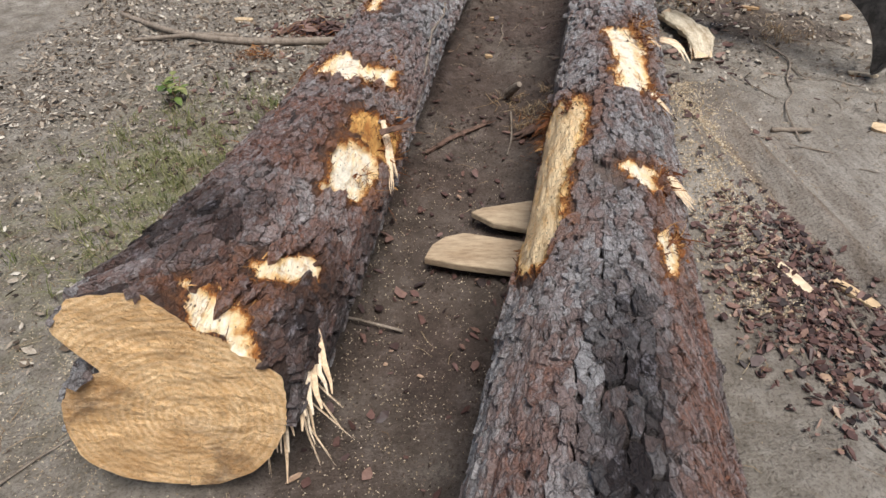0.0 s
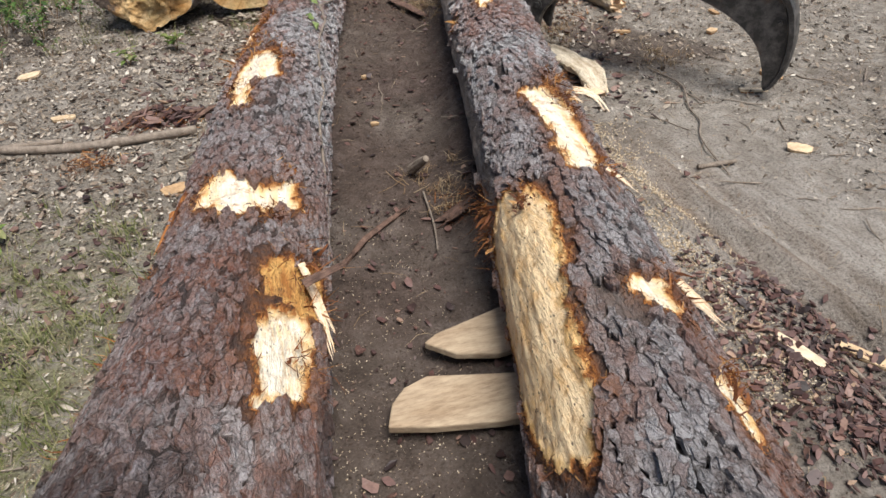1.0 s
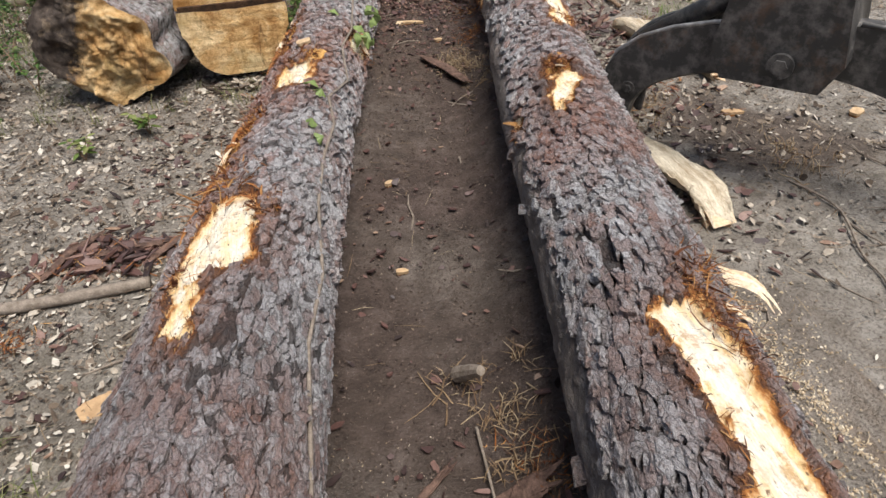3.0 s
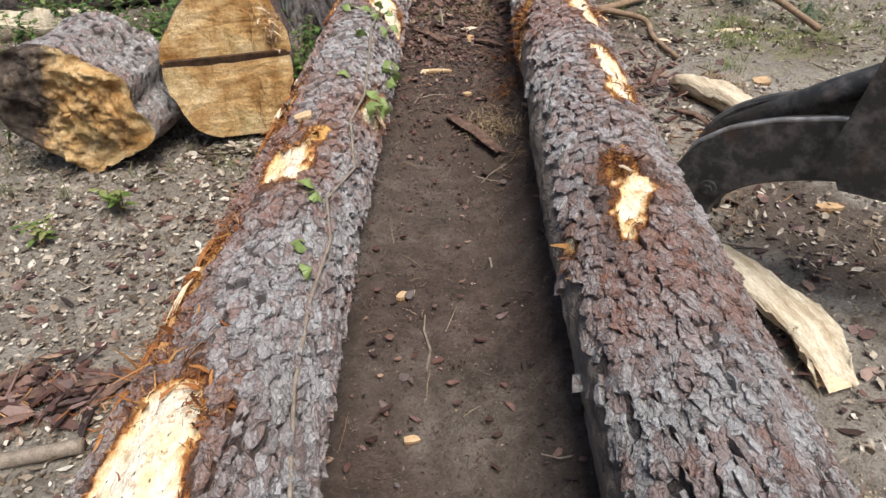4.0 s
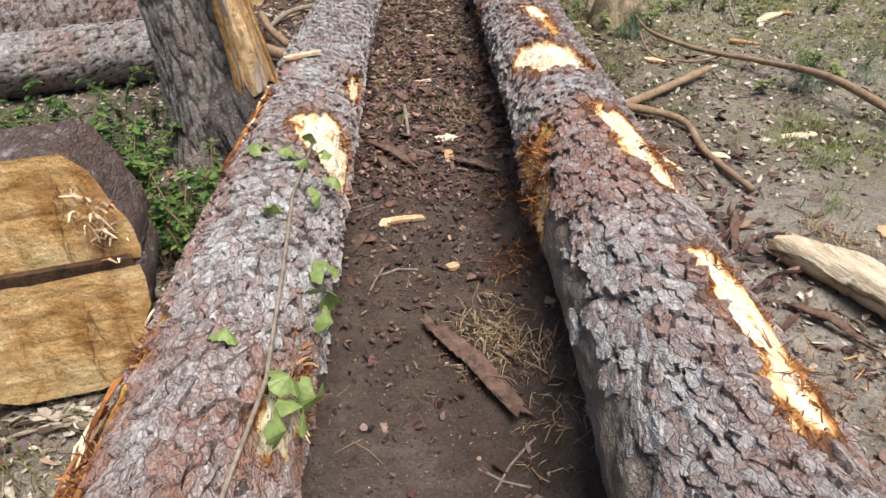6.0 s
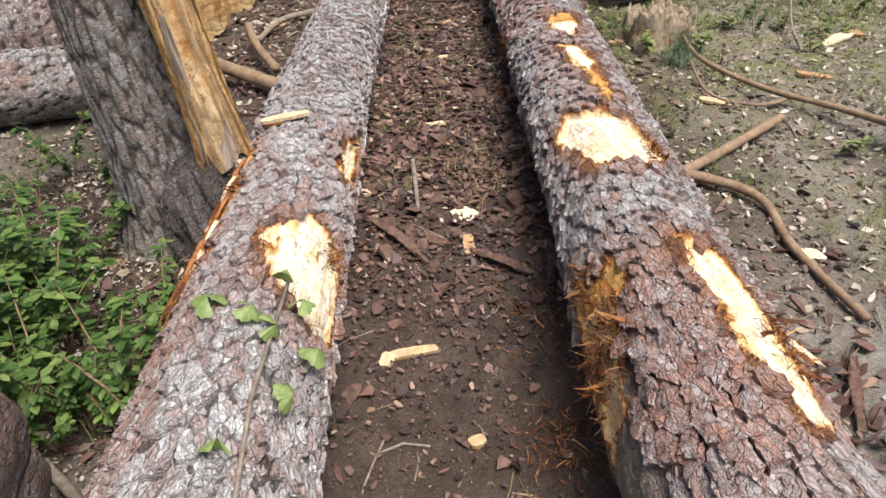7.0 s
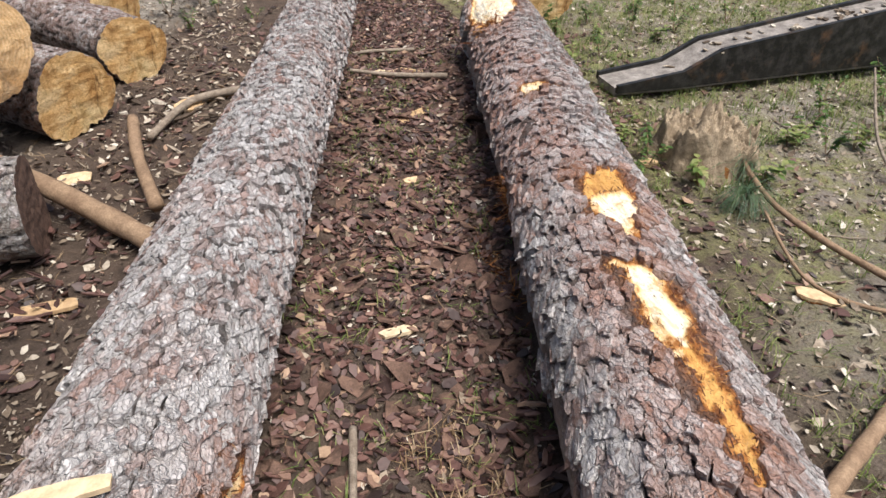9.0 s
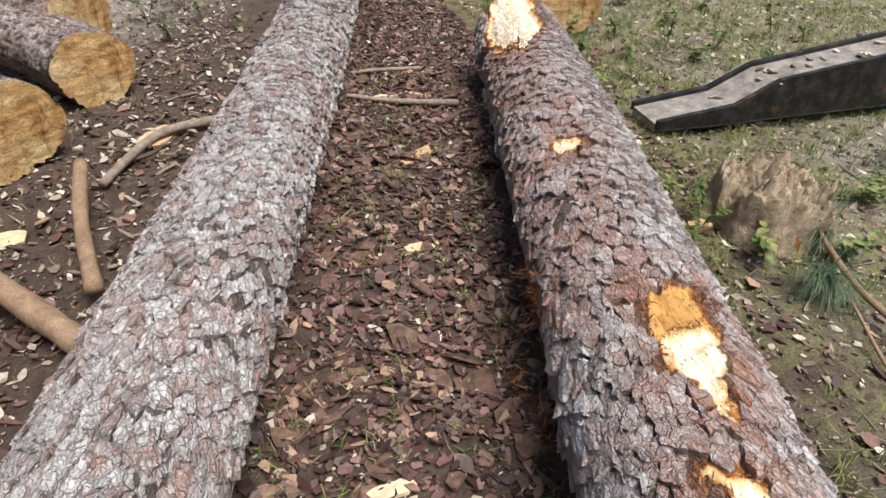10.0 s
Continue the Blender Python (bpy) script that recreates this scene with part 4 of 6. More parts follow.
# splinters round the sawn butt and on the torn places
for a_, b_, w_ in [((-.345, 1.12, .42), (-.4, .965, .03), .045), ((-.33, 1.14, .42), (-.345, 1.0, .2), .07), ((-.3, 1.16, .41), (-.3, 1.03, .25), .07), ((-.275, 1.18, .4), (-.265, 1.07, .27), .05), ((-.35, 1.1, .36), (-.37, .99, .14), .05), ((-.32, 1.12, .33), (-.31, 1.02, .12), .03),
                   ((-.31, 1.12, .3), (-.23, 1.05, .12), .006), ((-.3, 1.12, .3), (-.21, 1.06, .19), .006), ((-.34, 1.08, .24), (-.26, 1.0, .06), .006), ((-.33, 1.09, .24), (-.3, 1.0, .05), .006), ((-.39, 1.03, .26), (-.43, .96, .03), .007), ((-.31, 1.1, .22), (-.2, 1.04, .1), .005)]:
    shard(left_pine, (a_[0] - .045, a_[1] + .03, a_[2] - .02), b_, w_, .012, label="long pale splinter at the sawn butt")
for s_, d_, e_, g_ in [(2.14, 62, 2.02, 98), (2.2, 54, 2.0, 92), (2.1, 70, 1.92, 100), (5.5, 60, 5.38, 88), (1.82, -82, 1.66, -88), (2.02, -80, 1.95, -95), (1.7, -90, 1.52, -92)]:
    p_, o_ = spot(AXIS_LEFT, s_, d_, 0.01)
    q_, o2 = spot(AXIS_LEFT, e_, g_, 0.05)
    shard(left_pine, p_, p_.lerp(q_, .8), .022, .008, label="torn splinter of wood", material=SPLINTER if d_ < 0 else None)
for s_, d_, e_, g_ in [(1.78, 44, 1.62, 62), (1.74, 46, 1.58, 60), (1.8, 48, 1.68, 68), (3.0, 40, 2.92, 62), (2.36, 36, 2.22, 60), (4.44, -6, 4.3, -2), (6.12, 48, 6.02, 62)]:
    p_, o_ = spot(AXIS_RIGHT, s_, d_, 0.0)
    q_, o2 = spot(AXIS_RIGHT, e_, g_, 0.05)
    shard(right_pine, p_, p_.lerp(q_, .75), .018, .007, label="torn splinter of wood")
for lo_, hi_, d0_, d1_, many_ in [(6.8, 7.75, -68, -48, 34), (5.2, 5.95, -62, -48, 9), (3.9, 4.6, -66, -44, 9), (2.5, 2.7, -60, -30, 6)]:
    for k_ in range(many_):
        s_, d_ = rng.uniform(lo_, hi_), rng.uniform(d0_, d1_)
        shard(left_pine, spot(AXIS_LEFT, s_, d_, .003)[0], spot(AXIS_LEFT, s_ - rng.uniform(.06, .26), d_ + rng.gauss(-2, 4), rng.uniform(.004, .018))[0], rng.uniform(.008, .03), .01, "torn_strip",
              (ORANGE, TORN, SPLINTER, FIBRE, TORN)[k_ % 5], "ragged torn strip of wood along the flank", rng.uniform(0, .015))
shard(right_pine, (1.13, 3.22, .36), (1.3, 3.06, .29), .07, .014, "peeled_curl", SPLINTER, "curled strip of peeled wood", .05)
p_, o_ = spot(AXIS_LEFT, 2.1, 55, .02)
shard(left_pine, p_, p_ + Vector((.13, .03, .02)), .03, .014, "bark_shard", BARKSLAB, "dark broken bark shard")


# ---- the ground: one sheet ----
def spread(lo, hi, step, far):
    core = np.arange(lo, hi + step / 2, step)
    grow = step * np.cumsum(1.22 ** np.arange(1, 60))
    grow = grow[grow < far]
    return np.concatenate([lo - grow[::-1], core, hi + grow])


def trough(x, y):
    """Across the lane between the pines: nought at its middle, one at the pines' middles."""
    xl, xr = np.interp(y, AXIS_LEFT[:, 0], AXIS_LEFT[:, 1]), np.interp(y, AXIS_RIGHT[:, 0], AXIS_RIGHT[:, 1])
    return (x - (xl + xr) / 2) / ((xr - xl) / 2)


def ground_height(x, y):
    x, y = np.asarray(x, float), np.asarray(y, float)
    k = trough(x, y)
    h = 0.035 * fbm(x * 1.1, y * 1.1, 201, 3) + 0.022 * fbm(x * 5, y * 5, 205, 4) + 0.014 * fbm(x * 15, y * 15, 209, 3)
    h = h - 0.03 * np.exp(-(k / 0.45) ** 2) * smooth(-y, -7.5, -6.0)
    for off, deep, wide in ((0.0, .05, .07), (.12, -.03, .04), (.22, .03, .05), (.33, -.02, .04), (-.12, -.03, .04)):
        line = 1.6 + off + 0.02 * np.sin(y * 2.4) - 0.16 * (y - 2.1)
        h = h - deep * np.exp(-((x - line) / wide) ** 2) * smooth(y, .9, 1.5) * smooth(-y, -3.4, -2.6)
    h = h + 0.03 * np.exp(-((x - 1.36 - .1 * (y - 2.4)) / .1) ** 2) * smooth(y, 1.5, 2.2) * smooth(-y, -3.6, -2.8)
    # soil pressed up against the foot of the logs
    xl, xr = np.interp(y, AXIS_LEFT[:, 0], AXIS_LEFT[:, 1]), np.interp(y, AXIS_RIGHT[:, 0], AXIS_RIGHT[:, 1])
    heave = .7 + .9 * fbm(x * .6, y * 2.2, 215, 3)
    h = h + .085 * heave * np.exp(-((x - xr + .2) / .1) ** 2) * smooth(y, 2.4, 3.0) * smooth(-y, -11.6, -11)
    h = h + .045 * heave * np.exp(-((x - xl - .2) / .08) ** 2) * smooth(y, 2.2, 3.0) + .05 * heave * np.exp(-((x - xl + .22) / .1) ** 2) * smooth(y, 1.6, 2.4)
    h = h + .05 * heave * np.exp(-((x - xr - .22) / .1) ** 2) * smooth(y, .2, .8) * smooth(-y, -11.6, -11)
    return h - 0.01


gx, gy = np.meshgrid(spread(-2.6, 5.2, 0.026, 400), spread(-0.8, 13.6, 0.026, 400), indexing="xy")
gz = ground_height(gx, gy)
lane = np.exp(-(np.abs(trough(gx, gy)) / 0.95) ** 6) * smooth(-gy, -20, -14) * smooth(gy, -2, -1)
humus = np.clip(smooth(gy + 0.8 * fbm(gx * 1.5, gy * 1.5, 220, 3), 6.3, 7.4) * smooth(trough(gx, gy), -4.5, -2.6) * smooth(-trough(gx, gy), -3.2, -1.2) + 0.8 * smooth(fbm(gx * .9, gy * .9, 223, 3), .12, .35) * smooth(gy, 2.5, 4) + 0.9 * np.exp(-((gx - 1.33) ** 2 + (gy - 1.7) ** 2) / .12), 0, 1)
dry = np.exp(-((gx - 1.85 + .1 * (gy - 2.2)) / .7) ** 2) * smooth(gy, -.2, .6) * smooth(-gy, -3.9, -2.4) * (.85 + .8 * fbm(gx * 3, gy * 3, 228, 3))
dry = np.clip(np.maximum(dry, .5 * smooth(gx, 2.0, 2.9) * smooth(gy, 4.4, 6.0) * smooth(-gy, -16, -12) * (.6 + 1.3 * fbm(gx * 2.1, gy * 2.1, 229, 4))), 0, 1)
rut = np.zeros(gx.shape)
for off, much in ((.02, .9), (.1, .5), (.16, .8), (.3, .5), (-.1, .4)):
    rut = np.maximum(rut, much * np.exp(-((gx - 1.58 - off + .16 * (gy - 2.1) - .02 * np.sin(gy * 2.4)) / .035) ** 2) * smooth(gy, .9, 1.7) * smooth(-gy, -3.6, -2.8) * np.clip(.8 + 1.2 * fbm(gx * 20, gy * 3, 231, 3), 0, 1))
lane = np.maximum(lane, .25 * np.exp(-((gx - 1.6 + .16 * (gy - 2.1)) / .1) ** 2) * smooth(gy, .9, 1.5) * smooth(-gy, -3.4, -2.6))
humus = np.clip(humus + .4 * smooth(gx, 2.0, 2.8) * smooth(gy, 5.6, 7) * (.8 + fbm(gx * 2, gy * 2, 241, 3)), 0, 1)
humus = humus * (1 - .85 * np.clip(dry * 1.4, 0, 1) * smooth(-gy, -5, -3.6))
moss = np.clip(smooth(gx, 2.3, 3.2) * smooth(gy, 5.4, 7.4) * (.8 + 1.2 * fbm(gx * .9, gy * .9, 233, 3)) + .7 * np.exp(-((gx + 1.3) / .6) ** 2 - ((gy - 2.4) / .9) ** 2), 0, 1)
ground = new("ground", grid_mesh("ground", np.stack([gx, gy, gz], -1), floats=[("wet", np.clip(lane * (0.95 + 0.4 * fbm(gx * 2, gy * 2, 226, 3)), 0, 1)), ("humus", humus), ("dry", dry), ("rut", np.clip(rut, 0, 1)), ("moss", moss)]))
ground.data.materials.append(SOIL)
tagged(ground, "bare sandy forest soil, dark and damp between the logs", "ground", kind="structure")


TABLE_X, TABLE_Y = np.arange(-6, 10, 0.02), np.arange(-2, 17, 0.02)
TABLE = ground_height(*np.meshgrid(TABLE_X, TABLE_Y, indexing="ij")).tolist()
STATIONS = np.arange(-2, 18, 0.02)
MID = np.stack([np.interp(STATIONS, a[:, 0], a[:, k]) for a in (AXIS_LEFT, AXIS_RIGHT) for k in (1, 3)], -1).tolist()


def gz_at(x, y):
    i, j = min(max(int((x + 6) / .02), 0), len(TABLE) - 1), min(max(int((y + 2) / .02), 0), len(TABLE[0]) - 1)
    return TABLE[i][j]


def lane_of(x, y):
    xl, _, xr, _ = MID[min(max(int((y + 2) / .02), 0), len(MID) - 1)]
    return (x - (xl + xr) / 2) / ((xr - xl) / 2)


def clear(x, y, gap=0.0):
    """Whether a place lies free of the two pines' foot."""
    xl, rl, xr, rr = MID[min(max(int((y + 2) / .02), 0), len(MID) - 1)]
    return not ((.95 < y < 14.4 and abs(x - xl) < rl * .8 + gap) or (y < 11.35 and abs(x - xr) < rr * .8 + gap))


def tumble(x, y, lift=0.004, tilt=18):
    return pose(x, y, gz_at(x, y) + lift, rng.gauss(0, tilt), rng.gauss(0, tilt), rng.uniform(0, 360))


def scatter(name, count, where, piece, material, label, category):
    """Loose small pieces on the ground, as one thing. where() gives a place or None."""
    g = Geo()
    made = 0
    for _ in range(count * 6):
        if made >= count:
            break
        at = where()
        if at is None or not clear(*at):
            continue
        piece(g, *at)
        made += 1
    return tagged(part(name, g, material), label, category, kind="stuff")


def leaf_piece(lo, hi):
    def make(g, x, y):
        a = lo * .7 + (hi * 1.15 - lo * .7) * rng.random() ** 1.7
        b, w = a * rng.uniform(.25, .75), [rng.uniform(.5, 1.3) for _ in range(6)]
        m = tumble(x, y, rng.uniform(.004, .018), 24)
        c = rng.uniform(-.35, .5) * a
        g.add([m @ Vector(p) for p in ((-a * w[0], 0, c * .4), (-a * .3, b * w[1], c * .5), (a * .4, b * .8 * w[2], c * .6), (a, b * (w[3] - .9), c), (a * .3, -b * w[4], c * .45), (-a * .4, -b * .7 * w[5], c * .3), (0, 0, 0))],
              [(0, 6, 1), (1, 6, 2), (2, 6, 3), (3, 6, 4), (4, 6, 5), (5, 6, 0)])
    return make


def flake_piece(lo, hi, thick=.007):
    def make(g, x, y):
        a = lo + (hi - lo) * rng.random() ** 1.6
        g.plate(blob(6, a, a * rng.uniform(.25, .8), .48), rng.uniform(.25, .9) * thick, tumble(x, y, rng.uniform(.004, .022), 20), rng.uniform(-4, 9))
    return make


def crumb_piece(lo, hi):
    def make(g, x, y):
        s = rng.uniform(lo, hi)
        m = tumble(x, y, s * .3, 40)
        g.add([m @ Vector(p) for p in ((-s, 0, 0), (s * .3, s * .5, 0), (s * .6, -s * .4, 0), (0, 0, s * .6))], [(0, 1, 3), (1, 2, 3), (2, 0, 3), (2, 1, 0)])
    return make


def straw_piece(lo, hi, w=.0016):
    def make(g, x, y):
        n = rng.uniform(lo, hi)
        m = tumble(x, y, rng.uniform(.004, .02), 10)
        b = rng.gauss(0, .15) * n
        g.strip([m @ Vector((-n, 0, 0)), m @ Vector((0, b, .004)), m @ Vector((n, 0, 0))], [w, w * 1.3, w * .6], m.to_3x3() @ Vector((0, 1, .3)))
    return make


def stick_piece(lo, hi, r0, r1):
    def make(g, x, y):
        n, r = rng.uniform(lo, hi), rng.uniform(r0, r1)
        m = tumble(x, y, r, 5)
        g.tube([m @ Vector((-n, 0, 0)), m @ Vector((-n * .3, rng.gauss(0, .1) * n, r * .4)), m @ Vector((n * .4, rng.gauss(0, .1) * n, 0)), m @ Vector((n, rng.gauss(0, .15) * n, 0))], [r, r * .9, r * .8, r * .5], 5)
    return make


def grass_piece(lo, hi, lean=.5):
    def make(g, x, y):
        z = gz_at(x, y) - .005
        for _ in range(7):
            n, a = rng.uniform(lo, hi), rng.uniform(0, 6.28)
            k = rng.uniform(.25, 1) * lean
            d = Vector((math.cos(a), math.sin(a), 0))
            p = Vector((x + rng.gauss(0, .018), y + rng.gauss(0, .018), z))
            g.strip([p, p + d * n * k * .4 + Vector((0, 0, n * .55)), p + d * n * k * 1.3 + Vector((0, 0, n * .7))], [.004, .0034, .001], d.cross(Vector((0, 0, 1))))
    return make


def area(x0, x1, y0, y1, keep=lambda x, y: True):
    def where():
        x, y = rng.uniform(x0, x1), rng.uniform(y0, y1)
        return (x, y) if keep(x, y) else None
    return where


def fields(seed, scale, cut):
    grid = fbm(*np.meshgrid(np.arange(-6, 10, .05) * scale, np.arange(-2, 17, .05) * scale, indexing="ij"), seed, 3).tolist()
    return lambda x, y: grid[int((x + 6) / .05)][int((y + 2) / .05)] > cut + rng.gauss(0, .12)


swept = lambda x, y: 1.38 < x < 2.3 and .9 < y < 3.5 and rng.random() < .85
patchy = fields(301, 1.1, -.05)
scatter("bark_litter", 900, area(.2, 2.0, 5.6, 7.4, lambda x, y: abs(lane_of(x, y)) < .95 and rng.random() < (y - 5.3) / 1.6), flake_piece(.004, .018), FLAKES, "small wet bark crumbs on the muddy lane", "bark litter")
scatter("leaf_litter", 24000, area(-2.7, 1.2, 1.2, 13.5, lambda x, y: lane_of(x, y) < -1.2 and (patchy(x, y) or y > 3.4) and rng.random() < min(1, max(0, (y - .6) / 3.2)) + .2), leaf_piece(.007, .026), LITTER,
        "dry tan and grey leaf litter beside the log", "leaf litter")
scatter("leaf_litter", 22000, area(1.4, 7, .6, 13.5, lambda x, y: lane_of(x, y) > 1.25 and not swept(x, y) and rng.random() < min(1, max(0, (y - 2.2) / 3.5)) * .9 + .1 and (y > 6.5 or patchy(x, y))), leaf_piece(.007, .026), LITTER,
        "dry leaf litter on sandy soil beside the log", "leaf litter")
scatter("leaf_litter", 46000, area(-2.5, .6, 1.9, 8.5, lambda x, y: lane_of(x, y) < -1.15 and rng.random() < min(1, max(0, (y - 1.2) / 2.2)) + .1), leaf_piece(.003, .013), LITTER, "crumbled pale leaves and wood shavings on the soil", "leaf litter")
scatter("leaf_litter", 19000, area(1.4, 6, 2.4, 10.5, lambda x, y: lane_of(x, y) > 1.15 and not swept(x, y) and (patchy(x, y) or rng.random() < .35)), leaf_piece(.003, .013), LITTER, "crumbled pale leaves and wood shavings on the soil", "leaf litter")
scatter("bark_litter", 10500, area(.4, 3.2, 6.0, 13.5, lambda x, y: abs(lane_of(x, y)) < 1.0 and rng.random() < min(1, max(0.04, (y - 6.7) / 1.6))), flake_piece(.006, .034), FLAKES,
        "loose reddish bark flakes lying between the logs", "bark litter")
scatter("bark_litter", 260, area(.4, 3.2, 6.6, 11.5, lambda x, y: abs(lane_of(x, y)) < .95 and rng.random() < min(1, max(.15, (y - 6.6) / 1.2))), flake_piece(.035, .085, .012), BARKSLAB, "broad wet slabs of dark bark between the logs", "bark litter")
scatter("leaf_litter", 2400, area(.4, 3.2, 6.0, 13.5, lambda x, y: abs(lane_of(x, y)) < 1.0 and rng.random() < min(1, max(0, (y - 6.9) / 1.8))), leaf_piece(.006, .024), LITTER, "brown leaves among the bark flakes", "leaf litter")
scatter("bark_litter", 1700, area(1.0, 1.9, .9, 2.6, lambda x, y: math.hypot((x - 1.36) / .3, (y - 1.65) / .65) < rng.uniform(.2, 1.25)), flake_piece(.005, .026), FLAKES, "dark bark flakes heaped beside the log", "bark litter")
scatter("bark_litter", 3200, area(-3, 5, 2.5, 13, lambda x, y: abs(lane_of(x, y)) > 1.2 and not swept(x, y) and abs(lane_of(x, y)) < rng.uniform(1.2, 3.5)), flake_piece(.01, .04), FLAKES, "scattered bark flakes along the logs", "bark litter")
scatter("bark_litter", 420, area(-.6, 1.4, .8, 6.2, lambda x, y: abs(lane_of(x, y)) < .9), flake_piece(.006, .026), FLAKES, "few small bark crumbs on the damp lane", "bark litter")
scatter("soil_crumbs", 10000, area(-.7, 1.9, .6, 8, lambda x, y: abs(lane_of(x, y)) < 1.0), crumb_piece(.003, .01), make_scatter("soil_clods", ((0.0, (.05, .034, .026)), (.6, (.12, .085, .066)), (1.0, (.26, .2, .16)))), "small clods of damp soil", "soil")
scatter("soil_crumbs", 10000, area(-3, 5, .6, 12, lambda x, y: abs(lane_of(x, y)) > 1.1 and not swept(x, y)), crumb_piece(.003, .012), make_scatter("sand_clods", ((0.0, (.12, .09, .07)), (.6, (.24, .19, .15)), (1.0, (.42, .37, .31)))), "small clods and grit on sandy soil", "soil")
scatter("sawdust", 15000, area(-2.4, .3, .3, 3.2, lambda x, y: math.hypot((x + 1.0) / .9, (y - 1.3) / 1.1) < rng.expovariate(1.3) + .25), crumb_piece(.002, .006), SAWDUST, "pale sawdust strewn round the sawn butt", "sawdust")
scatter("sawdust", 9500, area(1.0, 2.3, 1.6, 3.5, lambda x, y: abs(x - 1.3 - .12 * (y - 2.4)) < rng.expovariate(14)), crumb_piece(.003, .011), SAWDUST, "pale sawdust ridge beside the log", "sawdust")
scatter("sawdust", 2600, area(-3, 5, .5, 12.5), crumb_piece(.002, .008), SAWDUST, "scattered pale wood crumbs on the soil", "sawdust")
scatter("fallen_needles", 7000, area(-3, 6, .5, 13, lambda x, y: abs(lane_of(x, y)) > 1.1 or rng.random() < .25), straw_piece(.02, .07), STRAW, "fallen brown pine needles and straw", "needles")
scatter("twigs", 600, area(-3, 6, 1.0, 13, lambda x, y: abs(lane_of(x, y)) > 1.1 or y > 6 or rng.random() < .2), stick_piece(.03, .15, .002, .006), TWIG, "thin dry twigs strewn on the ground", "twigs")
tuftly = fields(331, 1.6, .02)
scatter("grass", 330, area(-2.6, -.6, 1.5, 3.9, lambda x, y: lane_of(x, y) < -1.35 and math.hypot((x + 1.15) / .45, (y - 2.55) / .75) < rng.uniform(.3, 1.5)), grass_piece(.03, .1, 1.0), GRASS, "thin dry green grass on the soil", "grass")
scatter("grass", 420, area(-3.2, .2, 5.6, 9.0, lambda x, y: lane_of(x, y) < -1.5 and tuftly(x, y)), grass_piece(.04, .13, .8), GRASS, "grass among the leaf litter", "grass")
scatter("grass", 4800, area(2.6, 8, 6.2, 14.5, lambda x, y: lane_of(x, y) > 1.5 and (tuftly(x, y) or y > 9.5)), grass_piece(.03, .11, .9), MOSSY, "low green grass and herbs beyond the log", "grass")
scatter("grass", 260, area(.9, 2.6, 7.5, 14, lambda x, y: abs(lane_of(x, y)) < .85 and tuftly(x, y)), grass_piece(.02, .07, .9), MOSSY, "sparse green sprouts between the logs", "grass")


# ---- weeds ----
def build_weed(height, leaves, size, material):
    w = thing("weed", "leafy green weed growing out of the leaf litter", "weed", group="weeds")
    stem, crown = Geo(), Geo()
    for k in range(4):
        a = rng.uniform(0, 6.28)
        tip = Vector((math.cos(a) * height * .45, math.sin(a) * height * .45, height * rng.uniform(.6, 1)))
        stem.tube([Vector((0, 0, -.01)), tip * .5 + Vector((0, 0, height * .12)), tip], [.003, .0025, .0015], 5)
        for j in range(leaves):
            t = rng.uniform(.25, 1)
            p = tip * t + Vector((0, 0, height * .24 * t * (1 - t)))
            b = rng.uniform(0, 6.28)
            d = Vector((math.cos(b), math.sin(b), rng.uniform(-.3, .4))).normalized()
            n = size * rng.uniform(.6, 1.25)
            e = d.cross(Vector((0, 0, 1))).normalized()
            crown.add([p, p + d * n * .4 + e * n * .3, p + d * n * .8 + e * n * .18 - Vector((0, 0, n * .1)), p + d * n - Vector((0, 0, n * .2)), p + d * n * .8 - e * n * .18 - Vector((0, 0, n * .1)), p + d * n * .4 - e * n * .3, p + d * n * .5 - Vector((0, 0, n * .06))],
                      [(0, 6, 1), (1, 6, 2), (2, 6, 3), (3, 6, 4), (4, 6, 5), (5, 6, 0)])
    part("stem", stem, POLE, w)
    part("leaves", crown, material, w)
    return w


